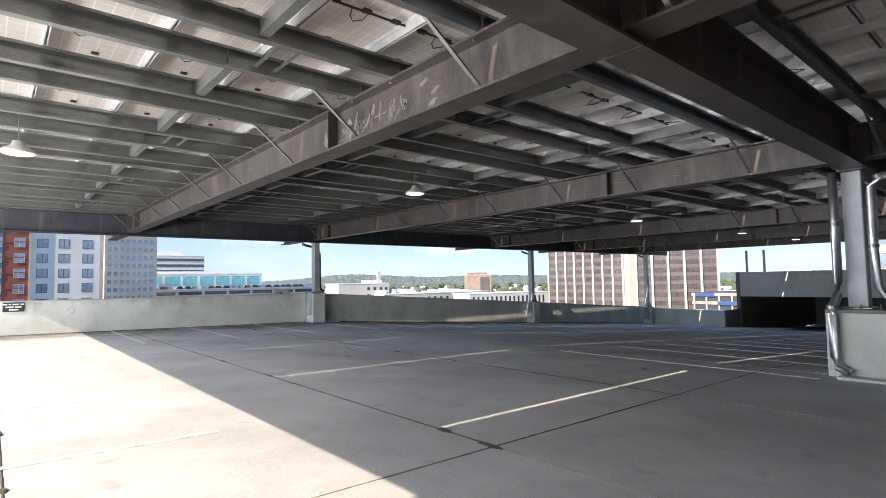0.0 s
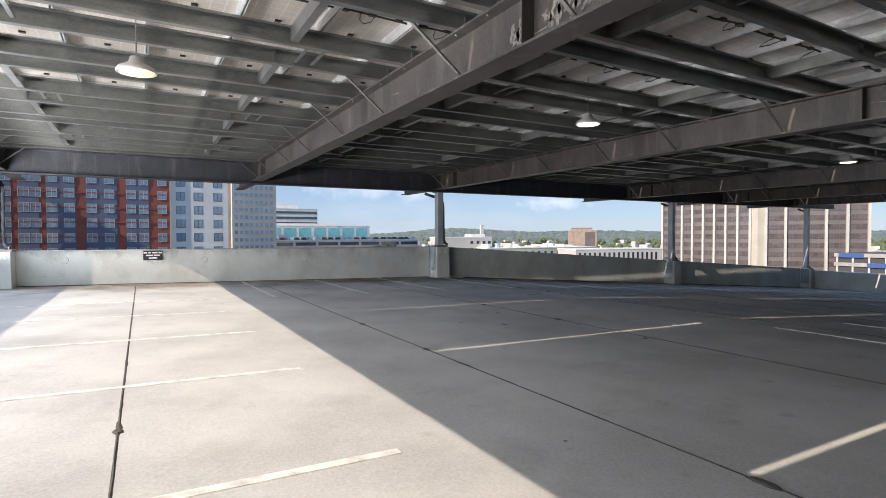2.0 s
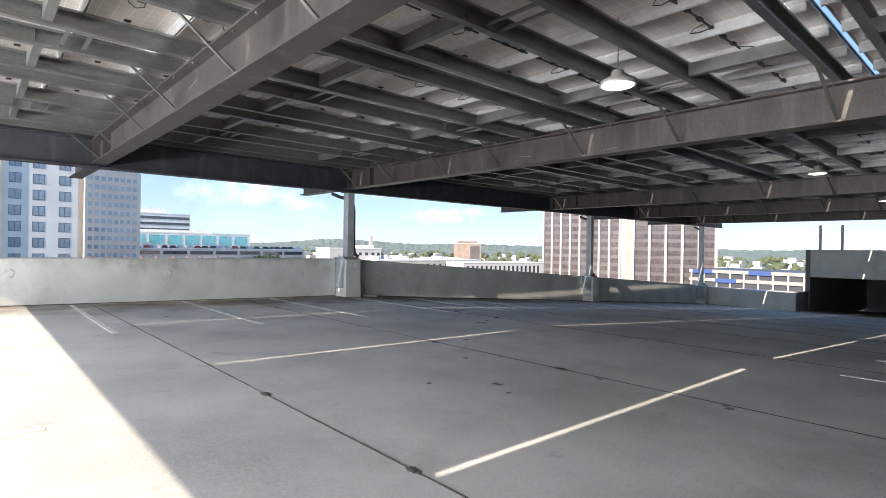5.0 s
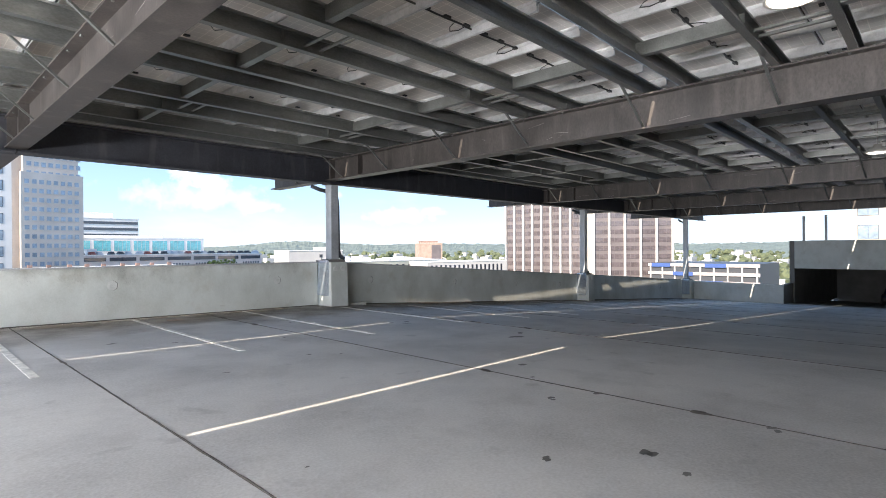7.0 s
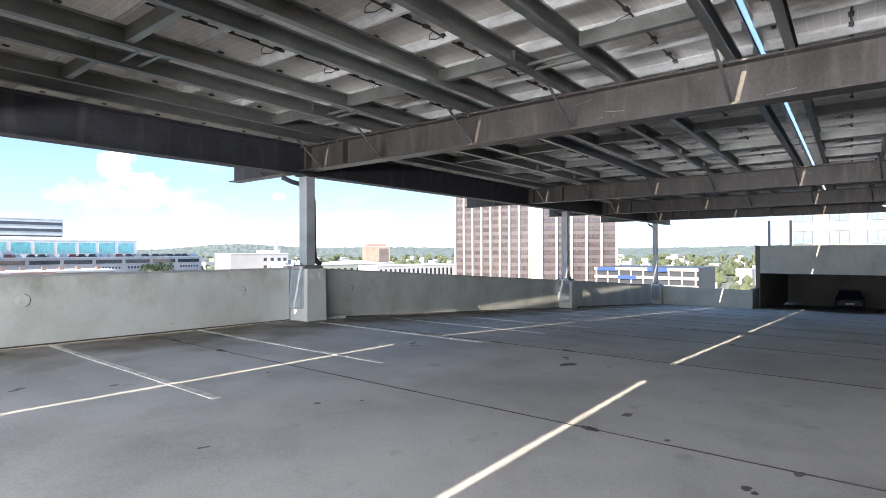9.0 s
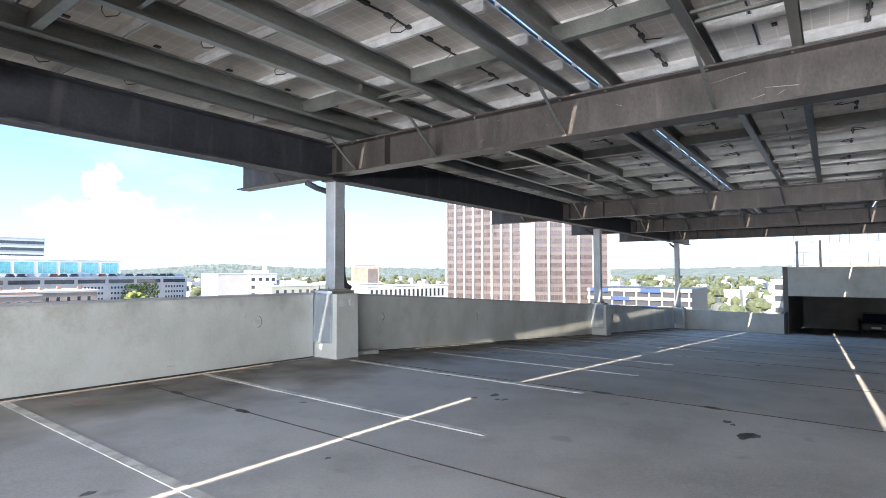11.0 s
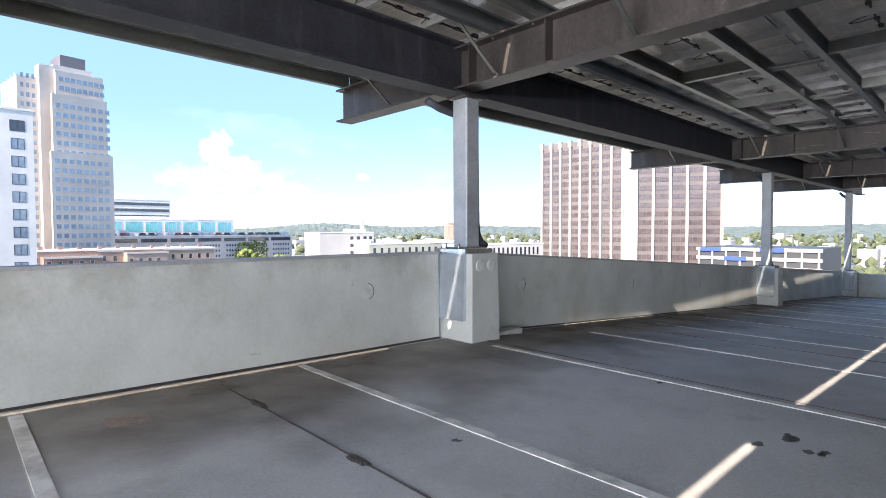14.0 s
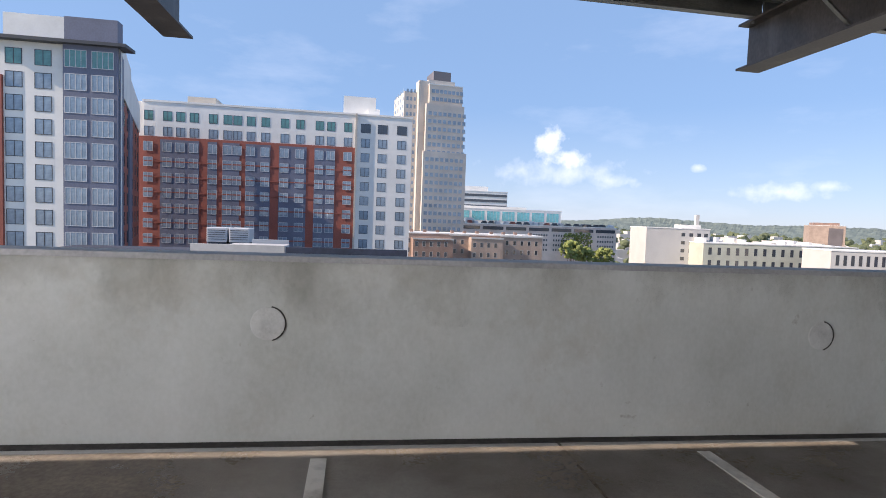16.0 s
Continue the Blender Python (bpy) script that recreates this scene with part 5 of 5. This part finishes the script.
def clad(a, b, bays, pier_w, pane):
    way = (b - a).normalized()
    out = Vector((way.y, -way.x))
    if out.dot(Vector((0, 0)) - a) < 0:
        out = -out
    length = (b - a).length

    def slab3(bm, s0, s1, o0, o1, z0, z1):
        pts = [a + way * s0 + out * o0, a + way * s1 + out * o0, a + way * s1 + out * o1, a + way * s0 + out * o1]
        hexa(bm, [(*p, z0) for p in pts], [(*p, z1) for p in pts])
    step = length / bays
    for k in range(bays + 1):
        bm = bmesh.new()
        slab3(bm, k * step - pier_w / 2, k * step + pier_w / 2, -0.1, 1.1, GROUND_Z, TOP - 1.5)
        slab3(bm, k * step - pier_w * 0.9, k * step + pier_w * 0.9, -0.1, 1.5, TOP - 2.4, TOP + 0.6)
        part("pier", bm, M_PIER, DK)
    bm = bmesh.new()
    for k in range(bays):
        v = TOP - 3.5
        while v > GROUND_Z + 3:
            for j in range(3):
                w = (step - pier_w) / 3
                s = k * step + pier_w / 2 + j * w
                slab3(bm, s + 0.09, s + w - 0.09, 0.03, 0.16, v - 1.9, v)
            v -= 3.5
    part("glazing", bm, pane, DK)["kind"] = "stuff"


clad(F, G + (F - G).normalized() * 2.6, 8, 0.85, M_PANE_BRONZE)
clad(G + (H - G).normalized() * 2.6, H, 5, 0.9, M_PANE_BRONZE)
bm = bmesh.new()
o = Vector((-1.2, -0.6))
d1, d2 = (F - G).normalized() * 2.4, (H - G).normalized() * 2.4
prism(bm, [tuple(G + o), tuple(G + d2 + o * 0.3), tuple(G + d2 - o), tuple(G + d1 - o), tuple(G + d1 + o * 0.3)], 2, GROUND_Z, TOP + 0.8)
part("corner_pier", bm, M_CREAM, DK)

# blue-banded garage
M_BAND = material("weathered_deck_edge", (0.4, 0.36, 0.35), 0.8, 0, 0.2, 0.3, 4, 0.05)
# Near-black core: shade of the open levels is painted as colour.
BG = building("banded_garage", "open parking garage with white slabs and blue banners", 203, 90, radians(-90), 37, 30, GROUND_Z, -4.6, M_FRAME_DARK, False)
for k in range(7):
    v = -4.6 - 3.1 * k
    slab(BG, "deck_band", -0.4, -0.5, v - 1.2 + z, 37.4, 0.2, v + z, M_BAND)
    for j in range(9):
        slab(BG, "post", 0.2 + 4.5 * j, -0.4, v - 3.1 + z, 0.7 + 4.5 * j, 0.1, v - 1.2 + z, M_PIER)
for x0, x1, v in ((1, 8, -5.8), (9, 16, -8.9), (18, 26, -12.0), (4, 12, -12.0), (20, 27, -5.8)):
    slab(BG, "banner", x0, -0.65, v - 0.2 + z, x1, -0.5, v + 1.2 + z, M_BLUE)
# white block past the ramp and the broad pale building over the upper deck
WB = building("white_terraced_block", "white block with stepped balconies", 150, 24.5, radians(-90), 10, 12, GROUND_Z, -0.6, M_PIER)
for k in range(6):
    slab(WB, "window_band", 0.6, -0.12, -2.6 - 2.7 * k + z, 7.5, -0.01, -1.4 - 2.7 * k + z, M_PANE_DARK)
CR = building("broad_pale_building", "broad cream building with wide windows", 110, 18.2, radians(-90), 70, 20, GROUND_Z, 14, M_CREAM)
windows(CR, GROUND_Z, [1.6 + 4.9 * k for k in range(14)], (2.6, -1.2, 6.4, 10.2), 2.7, 2.3, 1, M_PANE)
# roof plant on the low roof across the street
M_ROOF = material("bitumen_roof", (0.04, 0.048, 0.075), 0.85, 0, 0.3, 0.2, 3, 0.0)
LR = building("low_roof_building", "low building with pale roof plant across the street", -20, 62, 0, 29.5, 9, GROUND_Z, -2.1, M_ROOF, False)
slab(LR, "white_upstand", 12.3, -0.2, -2.6 + z, 19.5, 0.1, -1.15 + z, M_PIER)
slab(LR, "white_upstand", 15.0, 0.1, -2.1 + z, 19.5, 3.0, -1.2 + z, M_PIER)
me_louvre = bmesh.new()
box(me_louvre, 0.1, -0.03, 0, 1.6, 0.0, 0.05)
me_louvre = to_mesh("louvre", me_louvre, M_FRAME_DARK)
for x in (12.15, 14.05):
    bm = bmesh.new()
    box(bm, x, 5, -1.3 + z, x + 1.7, 7.4, 0.0 + z, 0.06)
    unit = part("air_unit", bm, M_FRAME, LR, "pale grey rooftop air conditioning unit")
    for k in range(5):
        shared("louvre", me_louvre, unit, (x, 4.998, -1.05 + 0.2 * k + z))
    slab(LR, "unit_base", x + 0.1, 5.1, -2.1 + z, x + 1.6, 7.3, -1.3 + z, M_FRAME_DARK)
slab(LR, "pipe_run", 16.2, 4.0, -2.1 + z, 19.3, 4.3, -0.9 + z, M_FRAME)
slab(LR, "dark_upstand", 19.6, -0.2, -2.6 + z, 29.5, 0.1, -1.25 + z, M_ROOF)

# ---- ground, hills and woods ----
bm = bmesh.new()
n = 48
grid = []
for i in range(n + 1):
    a = 2 * math.pi * i / n
    grid.append([bm.verts.new((r * math.cos(a), r * math.sin(a), GROUND_Z)) for r in (1, 400, 1500, 4500)])
for g0, g1 in zip(grid, grid[1:]):
    for k in range(3):
        bm.faces.new((g0[k], g0[k + 1], g1[k + 1], g1[k]))
ground = tagged(part("ground", bm, M_GROUND), "town ground with streets and trees far below", "ground", kind="structure")

# Greyed, paled green: distance haze is mixed into the base colour.
M_WOOD = material("hazy_woodland", (0.17, 0.2, 0.17), 0.95, 0, 0.35, 0.02, 0.3, 0.0, stain=(0.12, 0.145, 0.13))
M_LEAF_SUN = material("sunlit_tree_foliage", (0.2, 0.22, 0.06), 0.9, 0, 0.5, 0.3, 3, 0.0, stain=(0.1, 0.13, 0.04))
M_LEAF = material("tree_foliage", (0.11, 0.125, 0.065), 0.9, 0, 0.5, 0.3, 3, 0.0, stain=(0.07, 0.09, 0.05))


def ridge(name, dist, height, a0, a1, seed, step=0.35):
    """Wooded hills on an arc round the roof, with a lumpy tree-covered skyline."""
    bm = bmesh.new()
    cols = int((a1 - a0) / step)
    rows = 14
    net = []
    for i in range(cols + 1):
        a = radians(a0 + (a1 - a0) * i / cols)
        line = []
        for j in range(rows + 1):
            r = dist * (0.62 + 0.5 * j / rows)
            x, y = r * math.sin(a), r * math.cos(a)
            rise = (j / rows) ** 1.3 if j < rows - 2 else (0.9 if j == rows - 2 else 0.5)
            h = height * rise * (0.75 + 0.5 * noise.noise(Vector((x / 700 + seed, y / 700, 0))))
            h += 5.5 * noise.noise(Vector((x / 30, y / 30, seed))) + 3.2 * noise.noise(Vector((x / 11, y / 11, seed)))
            line.append(bm.verts.new((x, y, GROUND_Z + max(-1, h))))
        net.append(line)
    for c0, c1 in zip(net, net[1:]):
        for j in range(rows):
            bm.faces.new((c0[j], c0[j + 1], c1[j + 1], c1[j]))
    return tagged(part(name, bm, M_WOOD), "wooded green hills on the horizon", "hills", kind="structure")


ridge("backdrop_hills_far", 3000, 84, -30, 140, 3.1, 0.14)
ridge("backdrop_hills_near", 1300, 38, 15, 130, 7.7, 0.2)

# scattered houses and tree clumps between town and hills
rnd = random.Random(21)
houses = bmesh.new()
clumps = bmesh.new()
base = bmesh.new()
bmesh.ops.create_icosphere(base, subdivisions=1, radius=1.0)
ball = [v.co.copy() for v in base.verts]
faces = [[v.index for v in f.verts] for f in base.faces]
base.free()


def clump(bm, x, y, z, r):
    k = Vector((rnd.random() * 50, rnd.random() * 50, 0))
    vs = []
    for c in ball:
        q = c * r * (0.8 + 0.6 * noise.noise(c * 1.7 + k))
        vs.append(bm.verts.new((x + q.x, y + q.y, z + q.z * 0.85)))
    for f in faces:
        bm.faces.new([vs[i] for i in f])


for k in range(420):
    a, r = radians(rnd.uniform(14, 105)), rnd.uniform(420, 1100)
    x, y = r * math.sin(a), r * math.cos(a)
    up = GROUND_Z + (r - 420) * 0.02
    w, d, h = rnd.uniform(6, 22), rnd.uniform(6, 16), rnd.uniform(5, 14)
    box(houses, x - w / 2, y - d / 2, up - 4, x + w / 2, y + d / 2, up + h)
for k in range(1500):
    a, r = radians(rnd.uniform(12, 108)), rnd.uniform(380, 1150)
    x, y = r * math.sin(a), r * math.cos(a)
    clump(clumps, x, y, GROUND_Z + (r - 380) * 0.022 + rnd.uniform(3, 9), rnd.uniform(4, 8))
tagged(part("far_houses", houses, M_PIER), "scattered pale houses among far trees", "houses", kind="stuff")
tagged(part("far_trees", clumps, M_LEAF), "far tree crowns between the houses", "trees", kind="stuff")


def town_tree(x, y, top, spread):
    t = thing("tree", "yellow-green street tree seen over the parapet", "tree", (x, y, GROUND_Z), "street trees")
    h = top - GROUND_Z
    bm = bmesh.new()
    lathe(bm, [(0.5, 0), (0.35, h * 0.4), (0.12, h * 0.85)], 8)
    for k in range(5):
        a = k * 1.3
        tube(bm, [(0, 0, h * 0.45), (math.cos(a) * spread * 0.5, math.sin(a) * spread * 0.5, h * 0.75)], 0.12, 5)
    part("trunk", bm, M_OLD_BRICK, t)
    bm = bmesh.new()
    for k in range(150):
        a, e = rnd.uniform(0, 6.28), rnd.uniform(-0.6, 1.0)
        r = spread * rnd.uniform(0.35, 1.0) * math.sqrt(max(0.05, 1 - e * e * 0.8))
        clump(bm, r * math.cos(a), r * math.sin(a), h - spread * 0.9 + e * spread * 0.9, rnd.uniform(0.35, 0.8))
    part("crown", bm, M_LEAF_SUN, t)


town_tree(62, 150, -3.4, 3.0)
town_tree(66.5, 152, -5.0, 2.6)
town_tree(73, 154, -5.2, 3.2)
town_tree(96, 230, -3.0, 5.0)
town_tree(103, 235, -2.5, 5.0)
